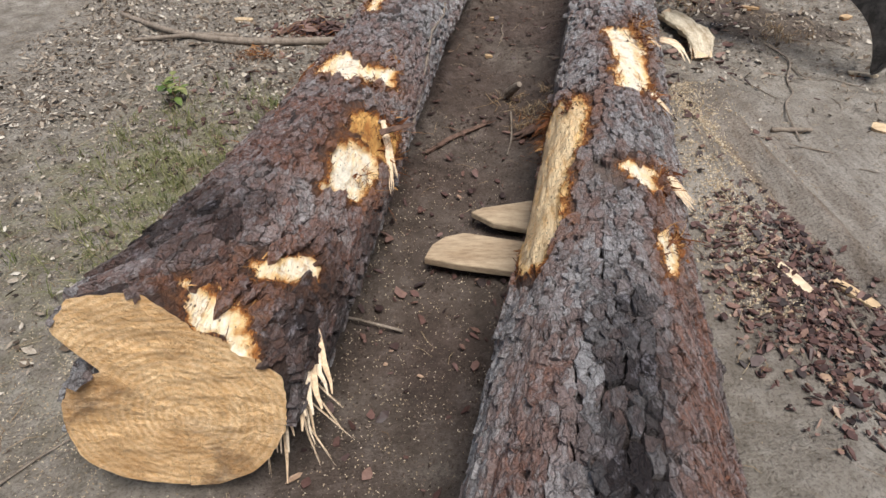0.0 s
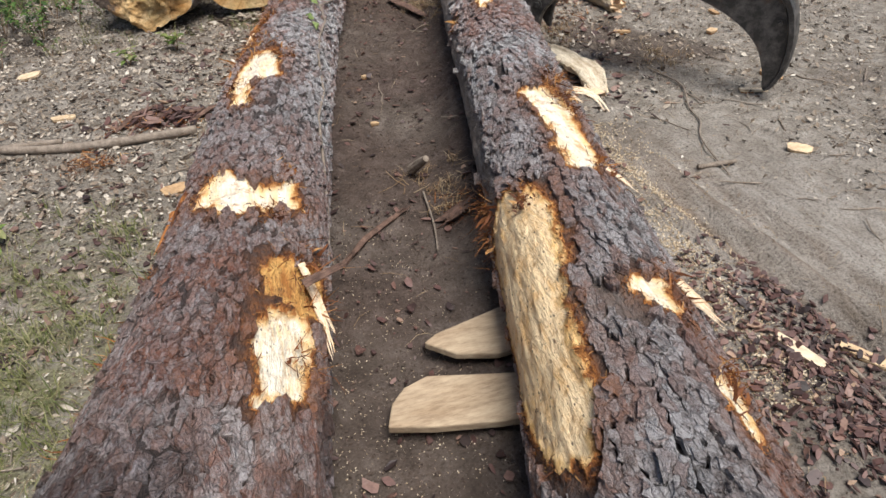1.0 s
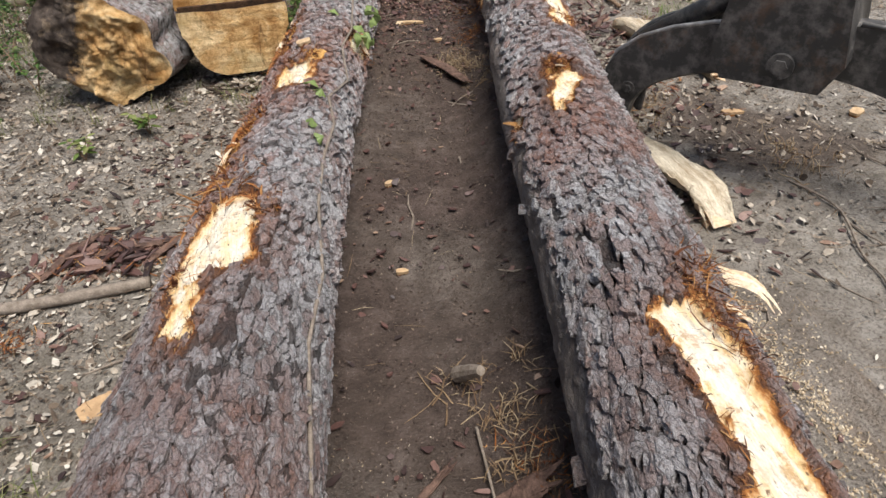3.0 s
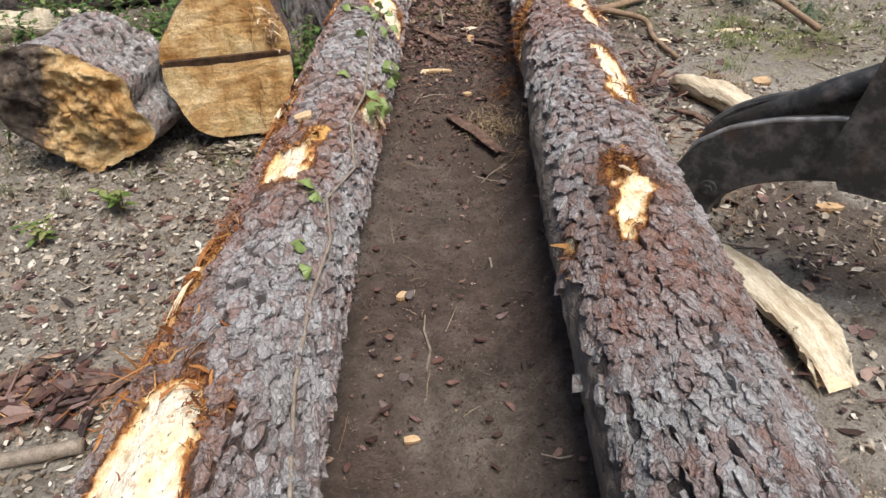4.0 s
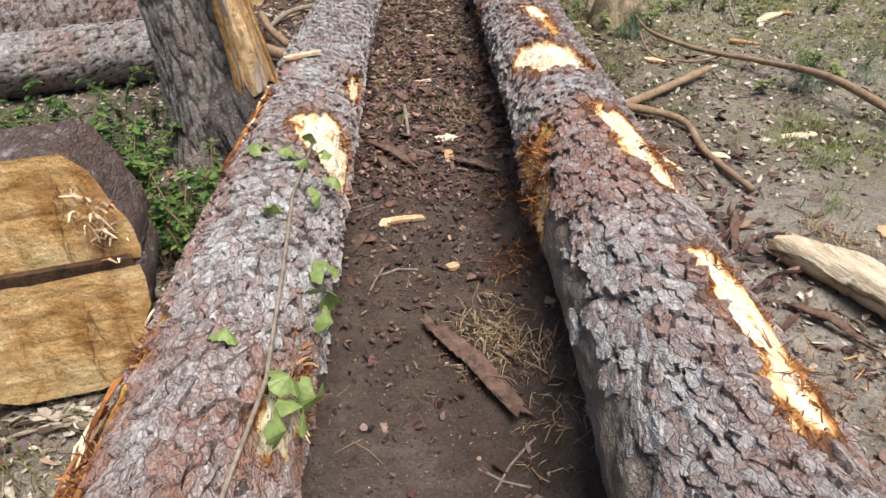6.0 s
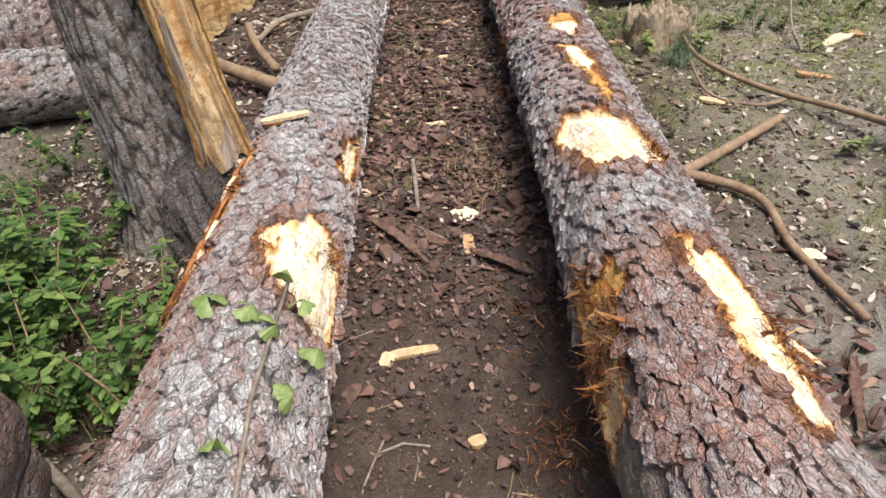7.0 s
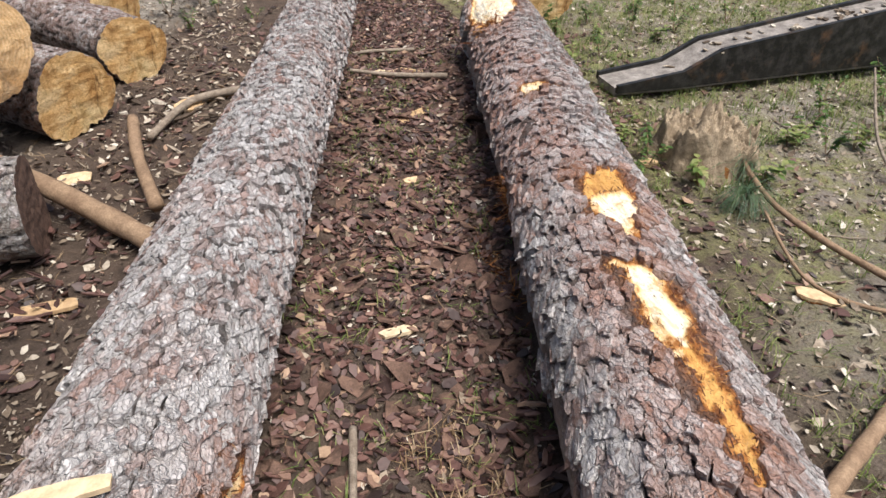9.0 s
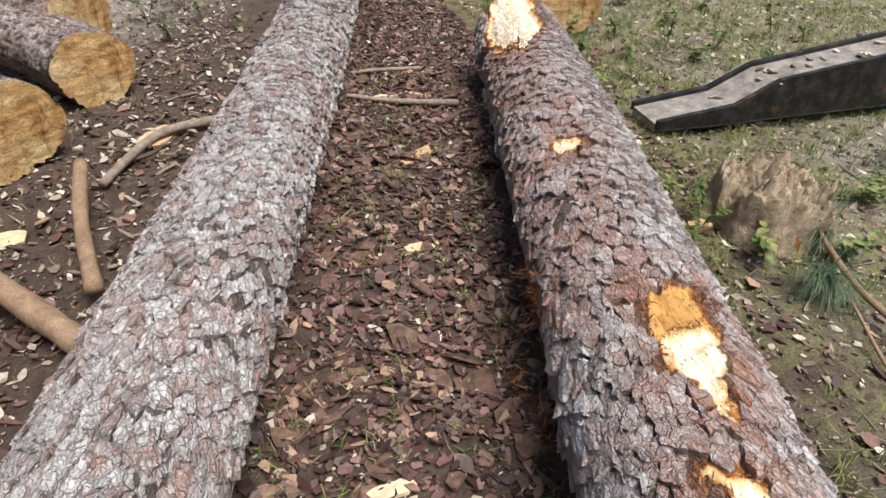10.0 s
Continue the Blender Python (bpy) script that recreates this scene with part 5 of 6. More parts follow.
WEEDS = [build_weed(.3, 26, .036, WEED), build_weed(.2, 20, .03, WEED), build_weed(.38, 34, .04, WEED), build_weed(.14, 9, .05, MOSSY)]
WEED_AT = [(-1.75, 6.0, 2), (-1.5, 6.3, 0), (-2.0, 6.2, 2), (-1.6, 5.7, 1), (-1.9, 5.6, 1), (-2.2, 6.6, 0), (-1.35, 6.5, 1), (-1.2, 6.75, 0), (-1.0, 7.1, 2), (-.8, 7.4, 0), (-.6, 7.0, 2), (-.45, 7.35, 0), (-.3, 7.0, 0), (-.15, 6.9, 1),
           (-.7, 7.8, 2), (-.3, 7.7, 0), (-1.1, 7.8, 2), (-.9, 8.2, 2), (-.5, 8.2, 0), (-1.5, 8.0, 2), (-1.4, 7.4, 0), (-.2, 8.3, 1), (-.05, 7.15, 1), (-.1, 6.55, 1), (.0, 6.75, 0), (-.25, 7.4, 2), (-.45, 6.75, 0),
           (.12, 6.5, 3), (-.02, 6.3, 3), (-1.85, 7.0, 2), (.05, 12.8, 0), (.5, 12.9, 2), (.9, 12.9, 0), (1.2, 12.6, 1), (.7, 12.4, 1), (.75, 13.2, 2),
           (3.05, 9.75, 3), (3.1, 9.5, 1), (3.2, 9.2, 3), (2.95, 9.35, 1), (3.55, 9.15, 3), (4.2, 9.6, 1), (4.5, 9.8, 0), (4.8, 9.6, 1), (5.1, 9.9, 0), (4.0, 9.5, 3), (5.4, 9.5, 1), (4.6, 9.2, 3), (3.7, 11.2, 1),
           (3.9, 11.6, 3), (3.5, 11.6, 1), (4.3, 11.4, 3), (3.3, 11.0, 3), (3.85, 7.75, 1), (3.9, 7.5, 3), (4.1, 7.9, 3), (3.4, 7.55, 3), (5.2, 9.0, 3), (5.6, 8.8, 1), (-1.05, 5.3, 3), (-1.4, 3.3, 3), (-.75, 5.5, 3), (4.6, 11.6, 0), (5.0, 11.2, 1)]
WEED_AT += [(rng.uniform(-2.4, -.1), rng.uniform(6.75, 8.75), rng.choice((0, 1, 2, 2))) for _ in range(36)]
WEED_AT += [(rng.uniform(-2.6, -1.35), rng.uniform(5.2, 7.0), rng.choice((0, 1, 1))) for _ in range(14)]
WEED_AT += [(rng.uniform(-.45, .22), rng.uniform(6.3, 7.4), rng.choice((0, 1, 2, 0))) for _ in range(30)]
WEED_AT += [(rng.uniform(-.85, -.08), rng.uniform(6.62, 7.6), rng.choice((0, 2, 2))) for _ in range(34)]
WEED_AT += [(rng.uniform(4.0, 7.0), rng.uniform(8.9, 10.2), rng.choice((1, 3, 3))) for _ in range(16)]
WEED_AT += [(rng.uniform(3.2, 7.0), rng.uniform(11.0, 14.0), rng.choice((1, 3, 0))) for _ in range(22)]
WEED_AT = [(x, y, k) for x, y, k in WEED_AT if clear(x, y, .08) and math.hypot(x - .165, y - 7.78) > .3 and not (-.56 < x < .13 and 5.9 < y < 6.6) and not (-1.35 < x < -.5 and 5.8 < y < 6.6)]
for k, (x, y, which) in enumerate(WEED_AT):
    m = pose(x, y, gz_at(x, y), 0, 0, (k * 67) % 360) @ Matrix.Scale(.8 + .45 * ((k * 37) % 10) / 10, 4)
    c = copy_thing(WEEDS[which], m)
    c.scale = m.to_scale()
for w in WEEDS:
    for o in list(w.children):
        bpy.data.objects.remove(o)
    bpy.data.objects.remove(w)


# ---- sawn rounds and logs to the left ----
def build_log(name, label, a, b, ra, rb, bark, cut, squash=1.0, rough=.02, seed=0, both=True, wobble=None, group="", plates_deep=.012, chewed=.006):
    """A sawn log from a to b, with bark and two sawn faces."""
    a, b = Vector(a), Vector(b)
    way = (b - a).normalized()
    side = way.cross(Vector((0, 0, 1))).normalized() if abs(way.z) < .95 else Vector((1, 0, 0))
    up = side.cross(way)
    n = (b - a).length
    rows = max(8, int(n / .025))
    u, t = np.meshgrid(np.linspace(0, n, rows), np.linspace(0, 2 * math.pi, 81), indexing="ij")
    r0 = ra + (rb - ra) * u / n
    v = t * ra
    cells = max(8, int(2 * math.pi * ra / .055))
    g, who, off = plates(u + .03 * vnoise(u * 9, v * 9, seed), v, .09, 2 * math.pi * ra / cells, cells, seed + 500)
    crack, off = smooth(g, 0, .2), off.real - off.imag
    r = r0 + plates_deep * crack + .01 * off + rough * np.sin(t * 2 + seed) * .6 + rough * .7 * np.sin(t * 3 + seed * 2.1) + rough * 1.2 * (fbm(u * 3, np.abs(t - math.pi) * 1.2, seed + 9, 3))
    if wobble is not None:
        r = r * np.interp(np.degrees(t), [p for p, _ in wobble], [q for _, q in wobble])
    A, S, U, W = (np.array(q) for q in (a, side, up, way))
    P = A + W * u[..., None] + S * (r * np.sin(t))[..., None] + U * (r * squash * np.cos(t))[..., None]
    zero = np.zeros(u.shape)
    log = thing(name, label, "log", group=group)
    red = .4 * smooth(fbm(u * 4, v * 4, seed + 30, 3), .0, .3)
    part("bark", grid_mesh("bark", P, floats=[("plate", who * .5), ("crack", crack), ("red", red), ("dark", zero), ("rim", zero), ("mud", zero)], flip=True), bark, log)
    end_cap(P[0], tuple(P[0][:-1].mean(0)), cut, log, "sawn_face", "sawn end grain, weathered orange", rough=chewed)
    if both:
        end_cap(P[-1][::-1], tuple(P[-1][:-1].mean(0)), cut, log, "sawn_face", "sawn end grain, weathered orange")
    return log


OVAL = [(0, 1.04), (50, .98), (90, .92), (140, 1.0), (180, 1.0), (230, 1.04), (270, 1.02), (320, 1.0), (360, 1.04)]
# the round with a deep saw kerf across its face: two halves, the upper a little back
kerf_log = thing("sawn_round", "thick sawn pine round with a deep kerf across its orange face", "log round")


def half_round(lo, hi, y0, y1, shift, name, label, seed):
    """The part of a round between two heights, as a block with bark and face."""
    cx, cz, rx, rz = -.215, .46, .31, .385
    zs = np.linspace(lo, hi, 40)
    rows = []
    for y in np.linspace(y0, y1, 14):
        q = (zs - cz) / rz
        k = np.where(q > 0, np.clip(1 - np.abs(q) ** 2.2, 0, 1) ** .62, np.clip(1 - np.abs(q) ** 2.6, 0, 1) ** .42)
        rr = rx * k * (1 + .03 * np.sin(zs * 23 + seed)) + .012 * vnoise(zs * 30, np.full(zs.shape, y * 20), seed)
        lean = .07 * np.clip(q, 0, 1) ** 1.5
        lx, rx_ = cx - rr + shift + lean, cx + rr + shift + lean
        px = np.concatenate([lx, np.linspace(lx[-1], rx_[-1], 12)[1:-1], rx_[::-1], np.linspace(rx_[0], lx[0], 12)[1:-1], lx[:1]])
        pz = np.concatenate([zs, np.full(10, hi), zs[::-1], np.full(10, lo), zs[:1]])
        wave = .014 * fbm(px * 9, np.full(px.shape, seed * 1.0), 741, 3) + .008 * fbm(px * 45, np.full(px.shape, y * 9), 742 + seed, 2)
        pz = pz + wave * (np.exp(-((pz - .464) / .03) ** 2))
        tilt = .14 * (pz - .1)
        rows.append(np.stack([px, np.full(px.shape, y) + tilt, pz], -1))
    P = np.array(rows)
    zero = np.zeros(P.shape[:2])
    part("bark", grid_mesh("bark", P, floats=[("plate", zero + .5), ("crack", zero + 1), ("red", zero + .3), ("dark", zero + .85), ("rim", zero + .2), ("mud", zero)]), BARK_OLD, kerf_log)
    mid = P[0][:-1].mean(0)
    end_cap(P[0], tuple(mid), CUT_OLD, kerf_log, name, label, seed=seed)
    end_cap(P[-1][::-1], tuple(P[-1][:-1].mean(0)), CUT_OLD, kerf_log, "back_face", "weathered sawn back", seed=seed)


half_round(.085, .457, 5.98, 6.24, 0.0, "lower_face", "weathered orange sawn face below the kerf", 5)
half_round(.474, .79, 6.0, 6.24, .0, "upper_face", "weathered orange sawn face above the kerf", 8)
# plate that closes the kerf; the slot's shade is painted as its near-black colour
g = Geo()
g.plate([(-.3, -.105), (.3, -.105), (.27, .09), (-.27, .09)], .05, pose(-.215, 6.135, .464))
part("core", g, KERF_SHADE, kerf_log, "dark plate filling the kerf, its shade put into the colour")
g = Geo()
for _ in range(70):
    p = Vector((.03 + rng.gauss(0, .025), 6.05 + rng.gauss(0, .015), .6 + rng.gauss(0, .045)))
    q = p + Vector((rng.gauss(.01, .02), rng.gauss(-.025, .015), rng.gauss(.01, .03)))
    g.strip([p, (p + q) / 2 + Vector((0, 0, .01)), q], [.01, .008, .003], (rng.gauss(0, 1), rng.gauss(0, 1), rng.gauss(0, 1)))
tagged(part("torn_hinge", g, SPLINTER, kerf_log, "pale torn fibres at the rim"), kind="stuff")

RAGGED = [(0, 1.0), (30, .9), (62, 1.05), (85, .78), (110, 1.05), (150, .95), (185, 1.12), (215, .9), (240, .95), (275, 1.22), (300, 1.3), (330, 1.1), (360, 1.0)]
build_log("sawn_round", "sawn round with a dark rotten side, lying on the litter", (-.93, 5.9, .33), (-.83, 6.5, .3), .30, .30, BARK_OLD, CUT_ROT, 1.0, .03, 4, wobble=RAGGED, chewed=.07)
grey_log = build_log("fallen_log", "grey weathered fallen log with weeds growing along it", (.24, 9.35, .2), (-4.2, 9.05, .2), .185, .2, BARK_OLD, BARKSLAB, seed=21, group="log pile")
build_log("fallen_log", "red-brown log lying behind the grey one, sawn end pale", (-.32, 10.0, .33), (-4.5, 10.1, .36), .3, .32, BARK_RED, CUT, seed=25, group="log pile")
build_log("stacked_log", "sawn log with an orange end face in the pile", (.2, 10.55, .2), (-1.3, 12.0, .22), .21, .2, BARK_RED, CUT_OLD, seed=31, rough=.022, group="log pile")
build_log("stacked_log", "sawn log with an orange end face in the pile", (.42, 11.3, .2), (-1.0, 13.0, .22), .21, .2, BARK_RED, CUT_OLD, seed=35, rough=.022, group="log pile")
build_log("stacked_log", "sawn log resting higher on the pile, orange end face", (-.04, 10.2, .58), (-1.7, 11.6, .62), .24, .24, BARK_RED, CUT, seed=41, rough=.022, group="log pile")
build_log("stacked_log", "sawn log at the back of the pile", (.25, 12.1, .3), (-1.8, 13.0, .32), .3, .3, BARK_RED, CUT_OLD, seed=45, group="log pile")
build_log("sawn_round", "sawn round with a yellow face standing behind the log top", (3.62, 12.15, .28), (3.75, 12.6, .28), .27, .27, BARK_OLD, CUT_OLD, seed=51)


# ---- the standing tree with the split slab at its foot ----
tree = thing("standing_tree", "standing grey-barked tree trunk with a swollen foot", "tree")
u, t = np.meshgrid(np.linspace(-.05, 4.6, 330), np.linspace(0, 2 * math.pi, 97), indexing="ij")
foot = np.exp(-np.maximum(u, 0) / .2)
r = .155 + .075 * foot * (1 + .35 * np.sin(t * 3 + .6)) + .01 * np.sin(t * 4 + u * 2) - .008 * u
g_, who, off = plates(u + .05 * vnoise(u * 6, t * 3, 700), t * .16, .16, 2 * math.pi * .16 / 24, 24, 702)
crack, off = smooth(g_, 0, .3), off.real
r = r + .009 * crack + .012 * off + .006 * fbm(u * 25, t * 9, 704, 3)
P = np.stack([.165 - .07 * u * .2 + r * np.sin(t), 7.78 + r * np.cos(t) + .03 * u * .2, u], -1)
zero = np.zeros(u.shape)
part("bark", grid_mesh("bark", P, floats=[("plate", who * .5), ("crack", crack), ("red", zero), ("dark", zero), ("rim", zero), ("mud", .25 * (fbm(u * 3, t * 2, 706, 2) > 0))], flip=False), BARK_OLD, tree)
slab = thing("split_slab", "splintered orange slab of split wood leaning on the tree trunk", "split wood")
u, t = np.meshgrid(np.linspace(0, 1, 240), np.linspace(0, 2 * math.pi, 97), indexing="ij")
wid, thk = .09 - .02 * u + .02 * np.exp(-u * 14) + .03 * fbm(u * 5, t, 710, 3), .055 - .015 * u
sx = np.sign(np.sin(t)) * np.abs(np.sin(t)) ** .6 * wid * (1 + .12 * vnoise(u * 8, t * 3, 712))
sy = np.sign(np.cos(t)) * np.abs(np.cos(t)) ** .6 * thk + .05 * fbm(t * 5, u * 7, 713, 4) + .02 * fbm(t * 16, u * 12, 714, 2)
P = np.stack([.45 - .24 * u + sx * .93 - sy * .3, 7.62 + .02 * u + sy + sx * .25, .4 + .03 * np.sin(t * 5) * np.exp(-u * 20) + 2.4 * u], -1)
front = np.cos(t) < .25
part("heartwood", grid_mesh("heartwood", P, (front & (np.sin(t) > -2))[:-1, :-1] & front[:-1, :-1] & (vnoise(u * 5 + .3 * vnoise(u * 20, t * 9, 716), t * 2, 715) < .27)[:-1, :-1], [("edge", np.clip(1.1 - np.abs(np.sin(t)) * .8, 0, 1))]), SPLIT, slab, "orange split inner wood")
part("bark_side", grid_mesh("bark_side", P, ~(front[:-1, :-1] & (vnoise(u * 5 + .3 * vnoise(u * 20, t * 9, 716), t * 2, 715) < .27)[:-1, :-1]), [("plate", (t * 0) + .6), ("crack", (t * 0) + 1)]), STRINGY, slab, "grey stringy outer wood")
u, t = np.meshgrid(np.linspace(0, 1, 110), np.linspace(0, 2 * math.pi, 181), indexing="ij")
rr = .26 * np.cos(u * math.pi / 2) ** .6 * (1 + .45 * fbm(np.cos(t) * 3 + 5, np.sin(t) * 3 + u * 3, 730, 4) + .2 * fbm(np.cos(t) * 11 + 5, np.sin(t) * 11 + u * 9, 735, 3))
P = np.stack([.37 + rr * np.sin(t), 7.7 + rr * np.cos(t) * .8, -.03 + (.5 + .12 * fbm(np.cos(t) * 4, np.sin(t) * 4 + u, 733, 3)) * np.sin(u * math.pi / 2)], -1)
part("root_flare", grid_mesh("root_flare", P, floats=[("plate", u * 0 + .4), ("crack", u * 0 + .8), ("dark", u * 0 + .75), ("red", u * 0 + .2)], flip=True), BARK_OLD, tree, "dark broken root flare at the foot")


# ---- the log grapple: two curved jaws in one upright plane ----
grapple = thing("log_grapple", "worn black steel log grapple, jaws open, resting on the ground", "grapple")
GO, GD, GN = Vector((1.609, 4.59, 0)), Vector((.66885, -.7434, 0)), Vector((.7434, .66885, 0))


def in_plane(s, z, off=0.0):
    return GO + GD * s + GN * off + Vector((0, 0, z))


def jaw(outer, inner, off, thick, name, label):
    """A curved plate between two edges, thick across the plane, with rounded rims."""
    g = Geo()
    n = 26
    def along(line):
        k = np.linspace(0, 1, len(line))
        t = np.linspace(0, 1, n)
        xs, zs = np.interp(t, k, [p[0] for p in line]), np.interp(t, k, [p[1] for p in line])
        for _ in range(2):
            xs[1:-1], zs[1:-1] = (xs[:-2] + 2 * xs[1:-1] + xs[2:]) / 4, (zs[:-2] + 2 * zs[1:-1] + zs[2:]) / 4
        return list(zip(xs, zs))
    o, i = along(outer), along(inner)
    verts, faces = [], []
    h = thick / 2
    for (os, oz), (is_, iz) in zip(o, i):
        d = Vector((is_ - os, iz - oz)).normalized() * min(.01, h * .5)
        for s, z, w in ((os, oz, -h * .6), (os + d.x, oz + d.y, -h), (is_ - d.x, iz - d.y, -h), (is_, iz, -h * .6), (is_, iz, h * .6), (is_ - d.x, iz - d.y, h), (os + d.x, oz + d.y, h), (os, oz, h * .6)):
            verts.append(in_plane(s, z, off + w))
    for k in range(n - 1):
        for j in range(8):
            faces.append((k * 8 + j, k * 8 + (j + 1) % 8, (k + 1) * 8 + (j + 1) % 8, (k + 1) * 8 + j))
    faces += [tuple(range(8))[::-1], tuple((n - 1) * 8 + j for j in range(8))]
    g.add(verts, faces)
    return part(name, g, STEEL, grapple, label)


L_OUT = [(.0, .13), (-.09, .24), (-.12, .37), (-.06, .5), (.04, .58), (.17, .64), (.33, .685), (.5, .71), (.68, .72)]
L_IN = [(.03, .12), (.035, .22), (.06, .30), (.12, .37), (.21, .42), (.33, .465), (.46, .49), (.58, .5), (.7, .5)]
R_OUT = [(1.44, .045), (1.49, .15), (1.49, .32), (1.45, .48), (1.36, .60), (1.2, .69), (1.02, .73), (.84, .74), (.6, .72)]
R_IN = [(1.415, .05), (1.395, .14), (1.35, .25), (1.27, .34), (1.14, .42), (1.0, .475), (.86, .505), (.73, .52), (.6, .5)]
jaw(L_OUT, L_IN, -.07, .05, "jaw_plate", "curved worn jaw plate")
jaw([(s, z + .02) for s, z in L_OUT], [(s, z + .02) for s, z in L_IN], .13, .05, "jaw_plate", "curved worn jaw plate")
jaw(R_OUT, R_IN, .0, .1, "jaw_plate", "curved worn jaw plate with a pointed tip")
jaw([(s - .012, z) for s, z in R_OUT[:7]], [(s + .03, z + .02) for s, z in R_OUT[:7]], .0, .15, "jaw_rib", "steel rib along the jaw")


# paler tube along a jaw's edge: worn steel, its highlight put into the colour
def worn_rim(line, off, upto):
    g = Geo()
    g.tube([in_plane(s, z, off) for s, z in line[:upto]], .009, 8)
    part("worn_rim", g, BRIGHT, grapple, "worn steel edge with its bright highlight painted in", rounded=True)


worn_rim([(s + .004, z - .002) for s, z in L_OUT], -.088, 9)
worn_rim([(s - .004, z - .002) for s, z in R_OUT], -.045, 8)


def pin(s, z, off, radius, length, name="pivot_pin"):
    g = Geo()
    g.tube([in_plane(s, z, off - length / 2), in_plane(s, z, off + length / 2)], radius, 20)
    g.tube([in_plane(s, z, off - length / 2 - .012), in_plane(s, z, off - length / 2)], radius * .6, 6)
    return part(name, g, STEEL, grapple, "steel pivot pin", rounded=False)


pin(.62, .575, 0, .05, .34)
pin(.02, .34, -.07, .03, .07, "bolt")
pin(1.42, .42, 0, .02, .12, "bolt")
g = Geo()
g.plate([(.42, .5), (.8, .5), (.86, .62), (.8, .98), (.42, .98), (.36, .62)], .3)
head = Geo()
head.add([in_plane(v.x, v.y, v.z) for v in g.v], g.f)
part("head_block", head, STEEL, grapple, "heavy pivot head between the jaws")
g = Geo()
g.tube([in_plane(.02, .52, .03), in_plane(.3, .72, .03), in_plane(.52, .86, .03)], [.045, .045, .045], 16)
part("cylinder", g, STEEL, grapple, "hydraulic cylinder along the jaw", rounded=True)
g = Geo()
g.tube([in_plane(1.2, .63, .1), in_plane(.85, .86, .1)], .04, 16)
part("cylinder", g, STEEL, grapple, "hydraulic cylinder along the jaw", rounded=True)
g = Geo()
g.tube([in_plane(.6, .95, 0), in_plane(.6, 1.35, 0)], .09, 20)
part("rotator", g, STEEL, grapple, "round rotator above the pivot", rounded=True)

# ---- the steel arm on the ground farther on ----
arm = thing("steel_arm", "tapered black steel arm lying on the ground, litter on its top", "machine arm")


def arm_side(y0, y1, up):
    g = Geo()
    low = [(3.36, .05), (3.84, .05), (4.1, .06), (7.2, .12)]
    top = [(3.36, .10), (3.84, .16), (4.1, .29), (7.2, .74)]
    verts, faces = [], []
    for (x, z), (x2, z2) in zip(low, top):
        k = .02 * (x - 3.36)
        verts += [Vector((x, y0 + k, z + up)), Vector((x2, y0 + k, z2 + up)), Vector((x2, y1 + k, z2 + up)), Vector((x, y1 + k, z + up))]
    for i in range(3):
        for j in range(4):
            faces.append((i * 4 + j, i * 4 + (j + 1) % 4, (i + 1) * 4 + (j + 1) % 4, (i + 1) * 4 + j))
    faces += [(3, 2, 1, 0), (12, 13, 14, 15)]
    return g.add(verts, faces)


part("side_plate", arm_side(10.33, 10.36, 0), ARM_STEEL, arm, "black side plate with a worn bright edge")
part("side_plate", arm_side(10.6, 10.63, 0), ARM_STEEL, arm, "black side plate with a worn bright edge")
part("top_plate", arm_side(10.36, 10.6, -.025), make_plain("dusty_steel", (.12, .105, .095), (.36, .33, .3), 12, .7), arm, "dusty grey top plate")
g = Geo()
for k in range(60):
    x = rng.uniform(3.8, 6.5)
    z = np.interp(x, [3.36, 3.84, 4.1, 7.2], [.10, .16, .29, .74]) - .018
    g.plate(blob(5, rng.uniform(.01, .05), rng.uniform(.01, .03), .3), .008, pose(x, 10.48 + rng.gauss(0, .05) + .02 * (x - 3.36), z, rng.gauss(0, 10), rng.gauss(-7, 10), rng.uniform(0, 360)))
tagged(part("litter_on_top", g, LITTER, arm, "dry litter lying on the arm"), kind="stuff")

# ---- the old stump ----
stump = thing("tree_stump", "low mossy tree stump with a rotten brown core", "stump")
u, t = np.meshgrid(np.linspace(0, 1, 90), np.linspace(0, 2 * math.pi, 145), indexing="ij")
h = np.interp(u, [0, .62, .8, 1], [0, 1, 1, 1])
rr = np.interp(u, [0, .3, .6, 1], [.33, .27, .25, 0.0]) * (1 + .22 * fbm(np.cos(t) * 2 + 9, np.sin(t) * 2 + u, 801, 3))
P = np.stack([3.44 + rr * np.sin(t), 9.5 + rr * np.cos(t), -.04 + h * (.2 + .16 * fbm(np.cos(t) * rr * 9 + 4, np.sin(t) * rr * 9, 803, 4) + .12 * np.abs(fbm(np.cos(t) * rr * 30 + 4, np.sin(t) * rr * 30, 805, 3)))], -1)
part("wood", grid_mesh("wood", P), STUMP, stump)
g = Geo()
for k in range(7):
    g.plate(blob(6, rng.uniform(.02, .035), rng.uniform(.06, .09), .25), .03, pose(3.38 + rng.gauss(0, .03), 9.26 + rng.gauss(0, .02), .06 + rng.gauss(0, .02), 90 + rng.gauss(0, 10), rng.gauss(0, 8), rng.gauss(0, 30)))
part("core", g, ORANGE, stump, "rotten orange brown heartwood")


